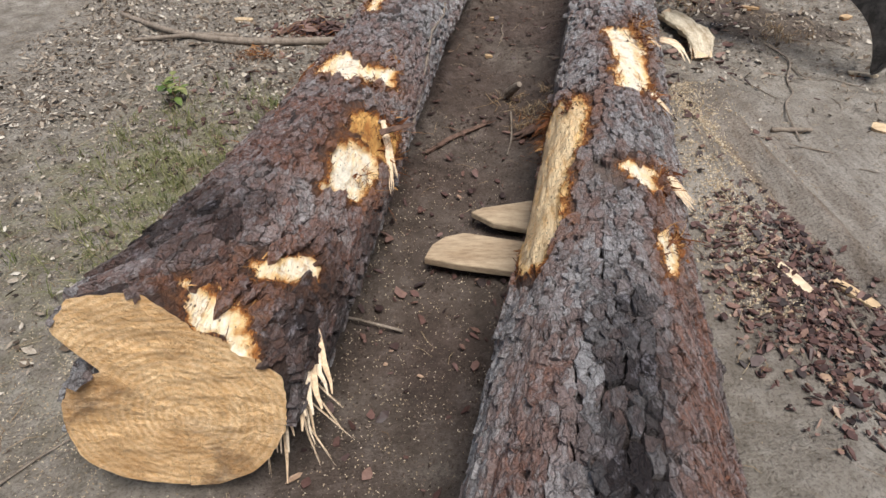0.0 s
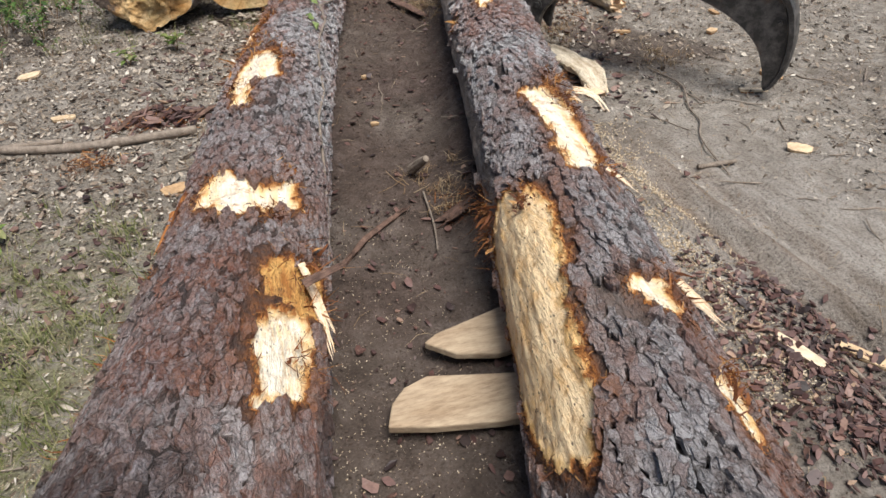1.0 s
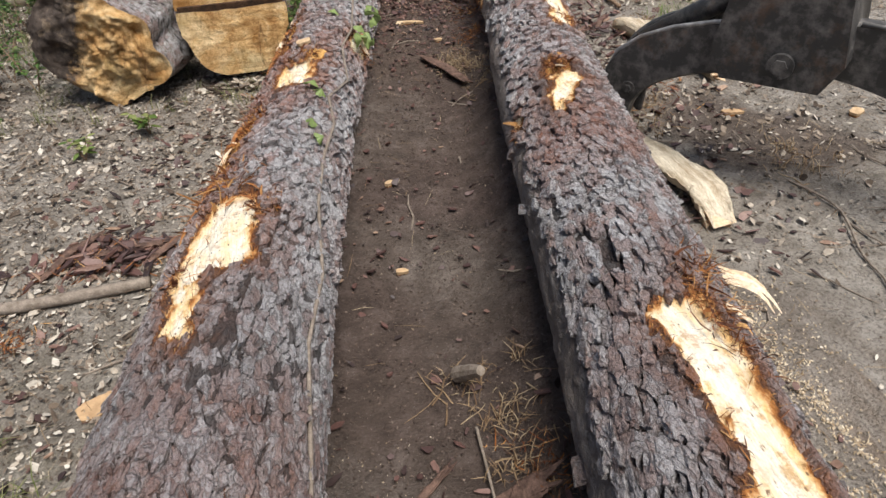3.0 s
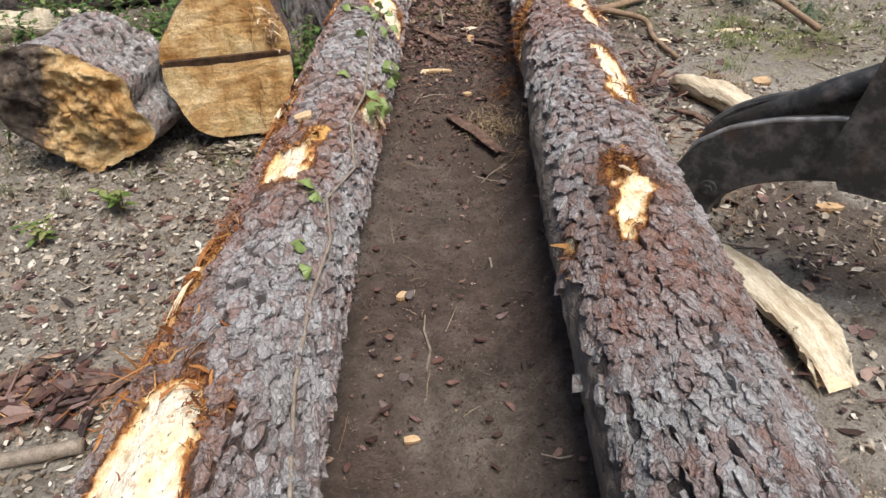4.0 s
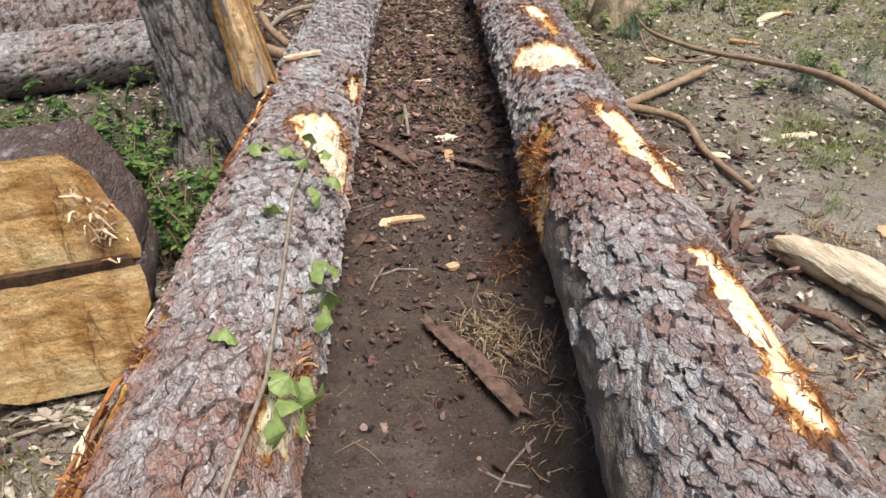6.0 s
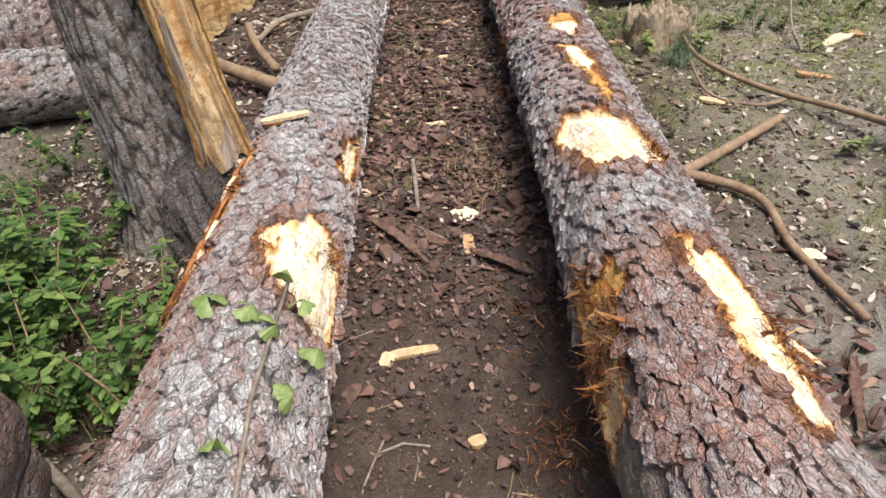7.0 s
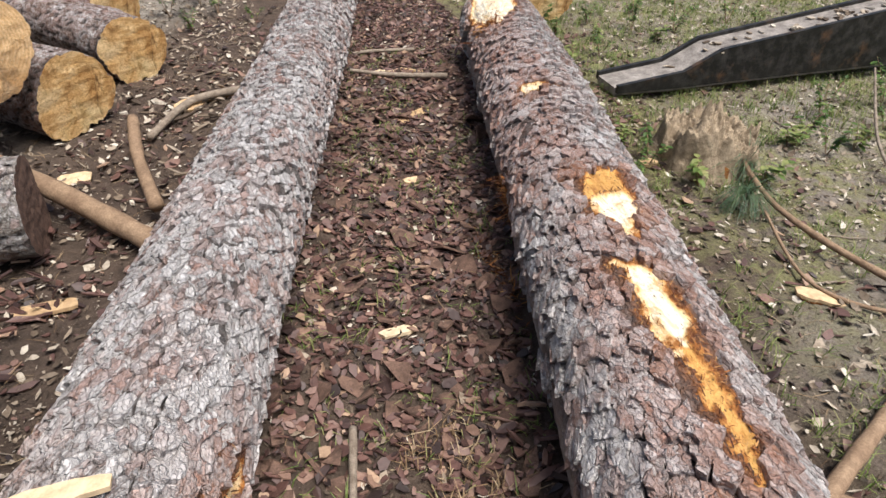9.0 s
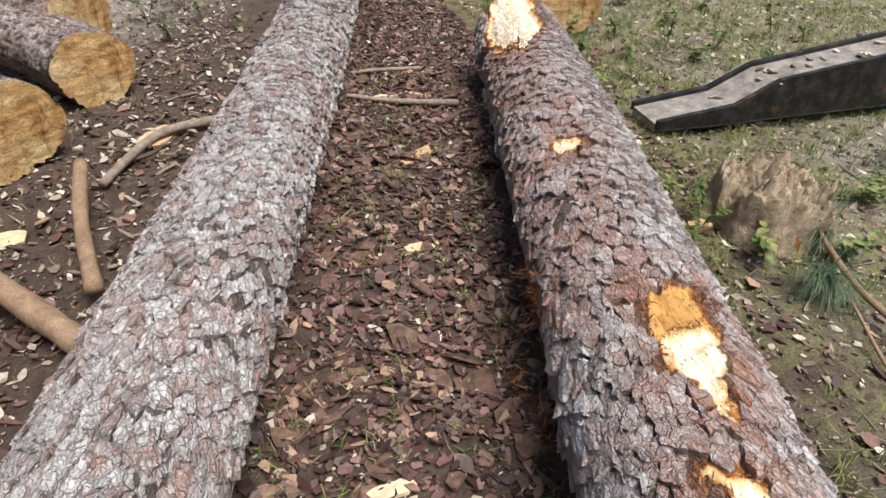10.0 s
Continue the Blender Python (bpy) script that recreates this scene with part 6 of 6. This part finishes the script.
# ---- boards, slabs, chips and sticks ----
def wedge_board(name, label, top, z, thick, material):
    g = Geo()
    n = len(top)
    lo = [Vector((x + .004 * math.sin(i * 5), y, z - thick)) for i, (x, y) in enumerate(top)]
    g.add([Vector((x, y, z)) for x, y in top] + lo, [tuple(range(n))[::-1], tuple(range(n, 2 * n))] + [(i, (i + 1) % n, n + (i + 1) % n, n + i) for i in range(n)])
    ob = thing(name, label, "board", group="boards under the log")
    p = part("board", g, material, ob)
    b = p.modifiers.new("worn_edges", "BEVEL")
    b.width, b.segments = .006, 2
    return ob


wedge_board("wedge_board", "rough dusty board end jammed under the log", [(-.03, 1.87), (.0, 1.95), (.05, 2.0), (.13, 2.025), (.3, 1.98), (.5, 1.93), (.48, 1.77), (.3, 1.79), (.1, 1.83)], .055, .034, BOARD)
wedge_board("wedge_board", "narrow dusty board end jammed under the log", [(.16, 2.17), (.21, 2.2), (.34, 2.23), (.55, 2.28), (.56, 2.06), (.38, 2.05), (.25, 2.09)], .05, .03, BOARD)


def bent_slab(name, label, points, wide, thick, material, category="slab", z=.03):
    """A split slab along points on the ground, domed across, ragged ends."""
    pts = [Vector((x, y, gz_at(x, y) + z + dz)) for x, y, dz in points]
    n, m = 34, 12
    rows = []
    ridge = [rng.gauss(0, .16) for _ in range(2 * m)]
    torn = [[rng.gauss(0, .035), rng.gauss(0, .035)] for _ in range(2 * m)]
    for i in range(n):
        t = i / (n - 1) * (len(pts) - 1)
        k = min(int(t), len(pts) - 2)
        p = pts[k].lerp(pts[k + 1], t - k)
        way = (pts[k + 1] - pts[k]).normalized()
        side = way.cross(Vector((0, 0, 1))).normalized()
        row = []
        w = wide * (.8 + .25 * math.sin(math.pi * i / (n - 1))) * rng.uniform(.94, 1.06)
        for j in range(2 * m):
            a = 2 * math.pi * j / (2 * m)
            c, s_ = math.cos(a), math.sin(a)
            row.append(p + side * (math.copysign(abs(c) ** .5, c) * w / 2) + Vector((0, 0, (s_ * .5 if s_ > 0 else s_ * .5) * thick + ridge[j] * thick * (.6 + .5 * math.sin(i * .5 + j * 2)) + rng.gauss(0, .0025))) + way * (torn[j][0] * max(0, 1 - i / 4) + torn[j][1] * max(0, 1 - (n - 1 - i) / 4)))
        row.append(row[0])
        rows.append([tuple(q) for q in row])
    P = np.array(rows)
    ob = thing(name, label, category)
    part("wood", grid_mesh("wood", P), material, ob)
    g = Geo()
    g2 = Geo()
    g.add([Vector(q) for q in P[0][:-1]], [tuple(range(2 * m))]), g2.add([Vector(q) for q in P[-1][:-1]], [tuple(range(2 * m))[::-1]])
    part("broken_end", g, SPLINTER if material is SLAB else material, ob, "broken end")
    part("broken_end", g2, SPLINTER if material is SLAB else material, ob, "broken end")
    return ob


bent_slab("wood_slab", "pale weathered slab of split wood beside the log", [(1.62, 4.5, .03), (1.68, 4.2, .05), (1.7, 4.0, .04), (1.67, 3.85, .0)], .16, .045, SLAB)
bent_slab("split_log_piece", "pale split log piece with jagged ends on the ground", [(2.33, 6.02, .03), (2.42, 5.75, .04), (2.46, 5.45, .04), (2.47, 5.1, .03)], .16, .1, SLAB)
bent_slab("split_log_piece", "pale yellow split log lying in the weeds", [(-3.1, 8.62, .06), (-2.4, 8.52, .06), (-1.8, 8.44, .06), (-1.42, 8.36, .06)], .26, .2, SLAB)
bent_slab("bark_slab", "long curved piece of fallen bark between the logs", [(.93, 6.06, .02), (1.02, 5.85, .03), (1.08, 5.62, .02)], .065, .014, BARKSLAB, "bark", .015)
bent_slab("bark_slab", "orange-edged piece of bark against the log", [(.44, 2.9, .0), (.55, 2.9, .03)], .07, .012, BARKSLAB, "bark", .02)
bent_slab("bark_slab", "grey strip of bark on the soil between the logs", [(.28, 3.02, .0), (.1, 2.88, .0), (.0, 2.75, .0)], .026, .01, BARKSLAB, "bark", .012)
for x0, y0, x1, y1, w in [(-.95, 4.36, -.55, 4.4, .05), (-1.02, 4.3, -.86, 4.52, .05), (-.62, 4.3, -.42, 4.42, .05), (.1, 7.0, .25, 7.2, .07), (.22, 6.85, .32, 7.15, .06), (1.38, 7.25, 1.5, 7.1, .06), (1.0, 7.6, 1.15, 7.3, .06),
                          (1.55, 6.95, 1.65, 7.2, .05), (2.2, 6.15, 2.35, 6.35, .05), (2.15, 5.75, 2.25, 5.55, .05)]:
    bent_slab("bark_strip", "dark strip of loose bark on the litter", [(x0, y0, .01), ((x0 + x1) / 2, (y0 + y1) / 2 + rng.gauss(0, .02), .03), (x1, y1, .01)], w * .7, .012, BARKSLAB, "bark", .012)


def heap(cx, cy, wx, wy, count, lo, hi, material, label):
    g = Geo()
    for _ in range(count):
        x, y = cx + rng.gauss(0, wx), cy + rng.gauss(0, wy)
        if material is FIBRE:
            p = Vector((x, y, gz_at(x, y) + rng.uniform(.003, .05) * math.exp(-((x - cx) / wx / 1.5) ** 2)))
            a, n = rng.uniform(0, 6.3), rng.uniform(lo, hi) * 1.6
            way, turn = Vector((math.cos(a), math.sin(a), rng.gauss(0, .3))), Vector((rng.gauss(0, .5), rng.gauss(0, .5), rng.uniform(0, .7)))
            w = rng.uniform(.0015, .006)
            g.strip([p, p + way * n * .5 + turn * n * .1, p + way * n * .85 + turn * n * .4, p + way * n + turn * n * .9], [w, w, w * .7, w * .25], (rng.gauss(0, 1), rng.gauss(0, 1), rng.gauss(0, 1)))
            continue
        m = pose(x, y, gz_at(x, y) + rng.uniform(.005, .06) * math.exp(-((x - cx) / wx / 1.5) ** 2), rng.gauss(0, 22), rng.gauss(0, 22), rng.gauss(0, 40))
        g.plate(blob(6, rng.uniform(lo, hi), rng.uniform(lo, hi) * .3, .35), rng.uniform(.004, .012), m, rng.uniform(0, 4))
    tagged(part("bark_heap", g, material), label, "bark heap", kind="stuff")


heap(-.22, 5.99, .17, .035, 260, .01, .05, LITTER, "leaf litter banked up under the sawn round")
heap(-.76, 4.37, .16, .06, 150, .015, .07, FLAKES, "heap of torn dark bark pieces on the litter")
heap(-.85, 4.33, .18, .08, 242, .006, .03, FIBRE, "shredded orange bark on the litter")
heap(-1.12, 3.93, .08, .05, 352, .006, .03, FIBRE, "shredded orange bark on the litter")
heap(.2, 7.0, .1, .2, 70, .02, .08, FLAKES, "torn bark heaped by the tree foot")
heap(.24, 6.9, .09, .16, 264, .006, .035, FIBRE, "shredded orange bark by the tree foot")
heap(1.47, 6.8, .1, .12, 198, .008, .035, FIBRE, "torn orange bark pieces between the logs")
heap(2.1, 5.3, .12, .2, 264, .008, .035, FIBRE, "torn orange bark beside the log")
heap(2.2, 6.3, .15, .3, 110, .015, .06, FLAKES, "torn bark beside the log")
heap(1.33, 6.3, .05, .08, 264, .006, .03, FIBRE, "shredded orange bark at the foot of the log")
heap(1.96, 8.75, .022, .13, 198, .006, .03, FIBRE, "torn orange bark at the foot of the log")
heap(1.75, 7.7, .08, .3, 80, .015, .06, FLAKES, "bark pieces at the foot of the log")
heap(3.0, 10.2, .2, .3, 140, .015, .07, FLAKES, "bark pieces heaped beside the steel arm")
heap(1.95, 4.95, .2, .18, 110, .006, .03, FIBRE, "torn orange bark on the sandy soil")
heap(.55, 2.95, .05, .08, 176, .006, .03, FIBRE, "shredded orange bark at the foot of the log")
heap(.2, 9.2, .25, .3, 120, .015, .06, FLAKES, "bark pieces beside the log pile")
heap(.85, 10.6, .3, .4, 90, .015, .07, LITTER, "pale split chips by the log pile")


def big_chip(x, y, length, wide, turn, label="pale fresh wood chip on the ground", lift=.012, z=None, material=None):
    ob = thing("wood_chip", label, "wood chip", pose(x, y, (gz_at(x, y) if z is None else z) + lift, rng.gauss(0, 6), rng.gauss(0, 6), turn), "wood chips")
    n = 9
    line = [(-length / 2 + length * i / n, wide / 2 * rng.uniform(.88, 1.05) * (1 - .35 * abs(2 * i / n - 1) ** 4)) for i in range(n + 1)]
    back = [(a + rng.gauss(0, .006), -b * rng.uniform(.88, 1.08)) for a, b in line[::-1]]
    g = Geo()
    g.plate(line + back, .014, None, rng.uniform(-.1, .35))
    part("wood", g, material or CHIP, ob)
    b = Geo()
    b.plate([(a * .9, c * .9) for a, c in line[:6] + back[4:]], .012, pose(0, 0, -.012))
    part("bark", b, ORANGE, ob, "orange bark on the underside")
    return ob


for x, y, n, w, a in [(-1.34, 4.55, .13, .07, 20), (-1.67, 5.32, .14, .09, 0), (-.69, 3.55, .14, .08, 30), (1.35, 1.8, .2, .045, -75), (1.54, 1.7, .17, .05, -60), (2.32, 2.93, .12, .07, -40), (.99, 6.8, .17, .04, 5), (.9, 6.78, .06, .05, 60),
                      (1.4, 7.59, .12, .1, -60), (1.35, 7.35, .12, .05, 80), (2.03, 10.4, .26, .09, 40), (3.19, 7.0, .24, .07, -15), (2.86, 6.04, .13, .09, 70), (3.1, 9.5, .1, .08, 10), (.3, 8.96, .2, .1, 15), (1.5, 8.52, .13, .05, 10),
                      (2.56, 3.6, .16, .05, -20), (2.8, 3.75, .14, .05, -50), (3.13, 8.3, .18, .08, -30), (4.0, 8.53, .22, .08, -20), (4.65, 9.1, .3, .13, 10), (4.9, 9.2, .2, .12, 60), (.35, 3.95, .04, .025, 0), (.42, 4.6, .05, .03, 50),
                      (.22, 10.0, .16, .1, 0), (.9, 10.9, .3, .12, 15), (.75, 10.8, .24, .14, 60), (1.05, 9.85, .22, .06, 10), (1.1, 6.4, .05, .04, 10), (2.6, 5.5, .12, .05, 20), (2.65, 6.9, .1, .08, 0), (1.85, 9.6, .16, .05, 15), (1.95, 11.1, .2, .05, -8), (2.2, 11.15, .16, .04, -12),
                      (2.9, 4.5, .1, .06, 30), (3.2, 4.9, .09, .05, 100), (2.3, 4.7, .12, .06, 0), (3.4, 5.6, .12, .07, 40), (.98, 7.9, .1, .05, 120)]:
    big_chip(x, y, n, w, a)
p_, o_ = spot(AXIS_LEFT, 7.72, -8, .012)
big_chip(p_.x, p_.y, .19, .045, 0, "pale wood chip lying across the log", 0, p_.z)
p_, o_ = spot(AXIS_LEFT, 5.17, -4, .012)
big_chip(p_.x, p_.y, .07, .05, 0, "small tan chip lying on the log", 0, p_.z)


def stick(name, label, points, r0, r1, material=TWIG, category="branch", group="", knots=()):
    ob = thing(name, label, category, group=group)
    pts = [Vector(p) for p in points]
    full, rad = [], []
    n = 8
    for i in range(len(pts) - 1):
        for k in range(n):
            t = k / n
            a, b, c, d = pts[max(i - 1, 0)], pts[i], pts[i + 1], pts[min(i + 2, len(pts) - 1)]
            full.append(.5 * ((2 * b) + (c - a) * t + (2 * a - 5 * b + 4 * c - d) * t * t + (3 * b - a - 3 * c + d) * t ** 3))
    full.append(pts[-1])
    for i in range(len(full)):
        rad.append((r0 + (r1 - r0) * i / (len(full) - 1)) * rng.uniform(.92, 1.08))
    g = Geo()
    g.tube(full, rad, 10)
    part("wood", g, material, ob, rounded=True)
    for k, (t, n_) in enumerate(knots):
        p = full[int(t * (len(full) - 1))]
        h = Geo()
        h.tube([p, p + Vector(n_)], [r0 * .5, r0 * .3], 7)
        part("side_stub", h, material, ob, "broken side stub")
    return ob


GZ = lambda x, y, r=.02: (x, y, gz_at(x, y) + r)
stick("fallen_branch", "grey dead branch lying across the leaf litter", [GZ(-2.25, 4.68), GZ(-1.7, 4.26, .03), GZ(-1.2, 4.13, .03), GZ(-.6, 4.12, .03)], .018, .026, TWIG)
stick("fallen_branch", "short grey dead branch on the leaf litter", [GZ(-2.0, 4.2), GZ(-1.6, 4.22), GZ(-1.3, 4.24)], .014, .016, TWIG)
stick("fallen_branch", "thick brown broken branch leaning on the log", [(2.2, 7.42, .1), GZ(2.6, 7.62, .05), GZ(3.28, 7.93, .06)], .028, .024, POLE)
stick("fallen_branch", "long curved brown branch on the ground", [(2.3, 7.6, .08), GZ(2.55, 7.5, .05), GZ(2.7, 7.3, .04), GZ(2.6, 6.95, .03), GZ(2.54, 6.5, .03)], .026, .016, POLE)
stick("fallen_branch", "long thin tan pine branch with a fork", [GZ(3.52, 9.35, .1), GZ(3.36, 8.85, .08), GZ(3.42, 8.3, .07), GZ(3.6, 7.85, .08), (3.62, 7.25, .16), GZ(3.7, 6.66, .05)], .011, .025, POLE, knots=((.75, (.02, -.02, .07)), (.55, (-.06, .12, .02))))
stick("fallen_branch", "thin curved side branch", [GZ(3.3, 8.85, .06), GZ(3.15, 8.4, .04), GZ(3.3, 8.15, .03), GZ(3.52, 8.14, .05)], .006, .011, POLE)
stick("exposed_root", "thin pale root winding over the soil", [GZ(2.15, 4.05, .008), GZ(2.2, 3.8, .012), GZ(2.06, 3.5, .012), GZ(2.03, 3.35, .012), GZ(1.9, 3.15, .012), GZ(1.86, 2.85, .006)], .006, .004, TWIG, "root")
stick("exposed_root", "thin pale root on the sandy soil", [GZ(1.48, 1.75, .006), GZ(1.46, 1.45, .01), GZ(1.5, 1.15, .01), GZ(1.42, .9, .008)], .007, .009, TWIG, "root")
stick("pole_stick", "smooth brown pole propped against the log", [(.5, 10.28, .16), (.55, 9.9, .12), (.66, 9.45, .1)], .03, .03, POLE)
stick("pole_stick", "thick reddish pole lying under the log pile", [(-.15, 9.95, .2), (.25, 9.62, .13), (.66, 9.2, .08)], .045, .045, POLE)
stick("fallen_branch", "grey branch among the chips by the pile", [GZ(.55, 10.3, .04), GZ(.75, 10.75, .05), GZ(1.05, 10.85, .05)], .02, .025, TWIG)
stick("fallen_branch", "grey branch lying across the lane", [GZ(1.75, 11.05, .03), GZ(2.05, 11.0, .03), GZ(2.4, 10.95, .04)], .012, .02, TWIG)
stick("fallen_branch", "grey branch lying across the lane", [GZ(1.6, 11.35, .03), GZ(1.9, 11.45, .03), GZ(2.3, 11.5, .04)], .01, .014, TWIG)
stick("dead_twig", "thin dead twig lying on the damp soil", [GZ(.42, 3.15), GZ(.4, 2.9), GZ(.36, 2.7)], .005, .003, TWIG, "twig")
stick("dead_twig", "dead twig by the foot of the log", [GZ(-.1, 1.55), GZ(-.3, 1.6), GZ(-.42, 1.62)], .006, .004, TWIG, "twig")
stick("dead_twig", "pale dead twig in the bark litter", [GZ(1.28, 8.15, .02), GZ(1.24, 7.9, .03), GZ(1.2, 7.65, .02)], .014, .008, TWIG, "twig")
stick("dead_twig", "dead forked twig by the weeds", [GZ(.0, 6.35, .1), GZ(.08, 6.15, .08), GZ(.2, 5.95, .02)], .012, .008, TWIG, "twig")
stick("dead_twig", "dead grey twig near the tree foot", [GZ(-.1, 6.6, .05), GZ(.05, 6.4, .03), GZ(.12, 6.25, .02)], .016, .012, TWIG, "twig")
stick("dead_twig", "pale thin sapling stick", [GZ(4.2, 8.9, .03), GZ(4.4, 9.3, .12), (4.65, 9.7, .35)], .012, .006, TWIG, "twig")
stick("dead_twig", "short grey stick on the soil", [GZ(1.75, 2.95, .02), GZ(1.95, 2.93, .02)], .014, .01, TWIG, "twig")


def needle_tuft(x, y, z, size, count):
    ob = thing("pine_needle_tuft", "green tuft of pine needles on the fallen branch", "pine needles", group="needle tufts")
    g = Geo()
    for _ in range(count):
        d = Vector((rng.gauss(-.2, .5), rng.gauss(-.5, .5), rng.gauss(-.1, .35))).normalized()
        p = Vector((x + rng.gauss(0, .02), y + rng.gauss(0, .02), z))
        n = size * rng.uniform(.7, 1.1)
        g.strip([p, p + d * n * .6 + Vector((0, 0, .01)), p + d * n + Vector((0, 0, -.03))], [.003, .003, .001], d.cross(Vector((.2, .1, 1))))
    part("needles", g, NEEDLE, ob)


for x, y, n in [(3.3, 9.0, 170), (3.7, 7.55, 120), (3.85, 7.0, 120), (3.5, 9.25, 90), (4.2, 7.6, 70)]:
    needle_tuft(x, y, gz_at(x, y) + .1, .2, n)

# rubbish of twigs and roots at the foot of the log
for cx, cy, n in [(.5, 3.2, 60), (1.15, 5.95, 110), (1.25, 5.5, 60), (2.05, 6.5, 50), (1.55, 7.9, 70), (2.6, 6.0, 60), (1.9, 4.9, 50), (2.3, 4.2, 40)]:
    ob = thing("twig_heap", "tangle of dry twigs and grass roots on the soil", "twigs", group="twig heaps")
    g = Geo()
    for _ in range(n):
        x, y = cx + rng.gauss(0, .08), cy + rng.gauss(0, .13)
        stick_piece(.02, .09, .0012, .0035)(g, x, y) if rng.random() < .6 else grass_piece(.03, .08, 1.0)(g, x, y)
    tagged(part("tangle", g, STRAW, ob), kind="stuff")
ob = thing("soil_clod", "grey stump-like clod of roots on the lane", "clod")
g = Geo()
g.tube([(.42, 3.36, 0), (.455, 3.3, .07), (.47, 3.27, .1)], [.028, .022, .016], 9)
part("root", g, TWIG, ob)


# ---- the vine on the left pine ----
vine = thing("vine", "thin dry vine trailing along the log with broad green leaves", "vine")
pts = [spot(AXIS_LEFT, s_, d_, .012)[0] for s_, d_ in [(2.3, 98), (2.6, 88), (2.9, 72), (3.2, 60), (3.5, 66), (3.8, 52), (4.1, 48), (4.4, 52), (4.6, 40), (4.9, 58), (5.2, 40), (5.5, 46), (5.9, 38), (6.3, 30), (6.7, 34)]]
g = Geo()
g.tube(pts, [.006] * len(pts), 6)
part("stem", g, TWIG, vine, "thin grey vine stem", rounded=True)


def lobed_leaf(size):
    g = Geo()
    rim = []
    for i in range(25):
        a = math.radians(-150 + 300 * i / 24)
        r = size * (.62 + .38 * abs(math.cos(a * 1.5)) ** .8) * (1 + .06 * math.sin(a * 17))
        rim.append(Vector((r * math.cos(a), r * math.sin(a), -.25 * r * r / size + rng.gauss(0, .03) * size)))
    g.add([Vector((0, 0, .02))] + rim, [(0, i, i + 1) for i in range(1, 25)])
    return g


for s_, d_, z_, lift in [(4.62, 22, .05, .03), (4.56, 30, .04, .03), (4.3, 30, .035, .02), (4.2, 40, .035, .02), (5.42, 62, .07, .05), (5.36, 55, .06, .04), (5.48, 52, .06, .05), (5.95, 62, .06, .05), (5.84, 66, .07, .06), (5.75, 70, .06, .06), (6.3, 46, .05, .04),
                         (6.5, 30, .05, .03), (6.15, 20, .045, .03), (6.6, 44, .05, .04), (5.6, 18, .045, .02), (6.45, 56, .05, .05), (6.6, -8, .06, .03), (6.55, 16, .055, .03), (6.7, 30, .04, .03), (5.5, 70, .06, .05)]:
    p_, o_ = spot(AXIS_LEFT, s_, d_, lift)
    turn = o_.to_track_quat("Z", "Y").to_matrix().to_4x4()
    part("leaf", lobed_leaf(z_ * .78), VINE, vine, "broad lobed green leaf", m=Matrix.Translation(p_) @ turn @ pose(0, 0, 0, rng.gauss(0, 22), rng.gauss(0, 22), rng.uniform(0, 360)))
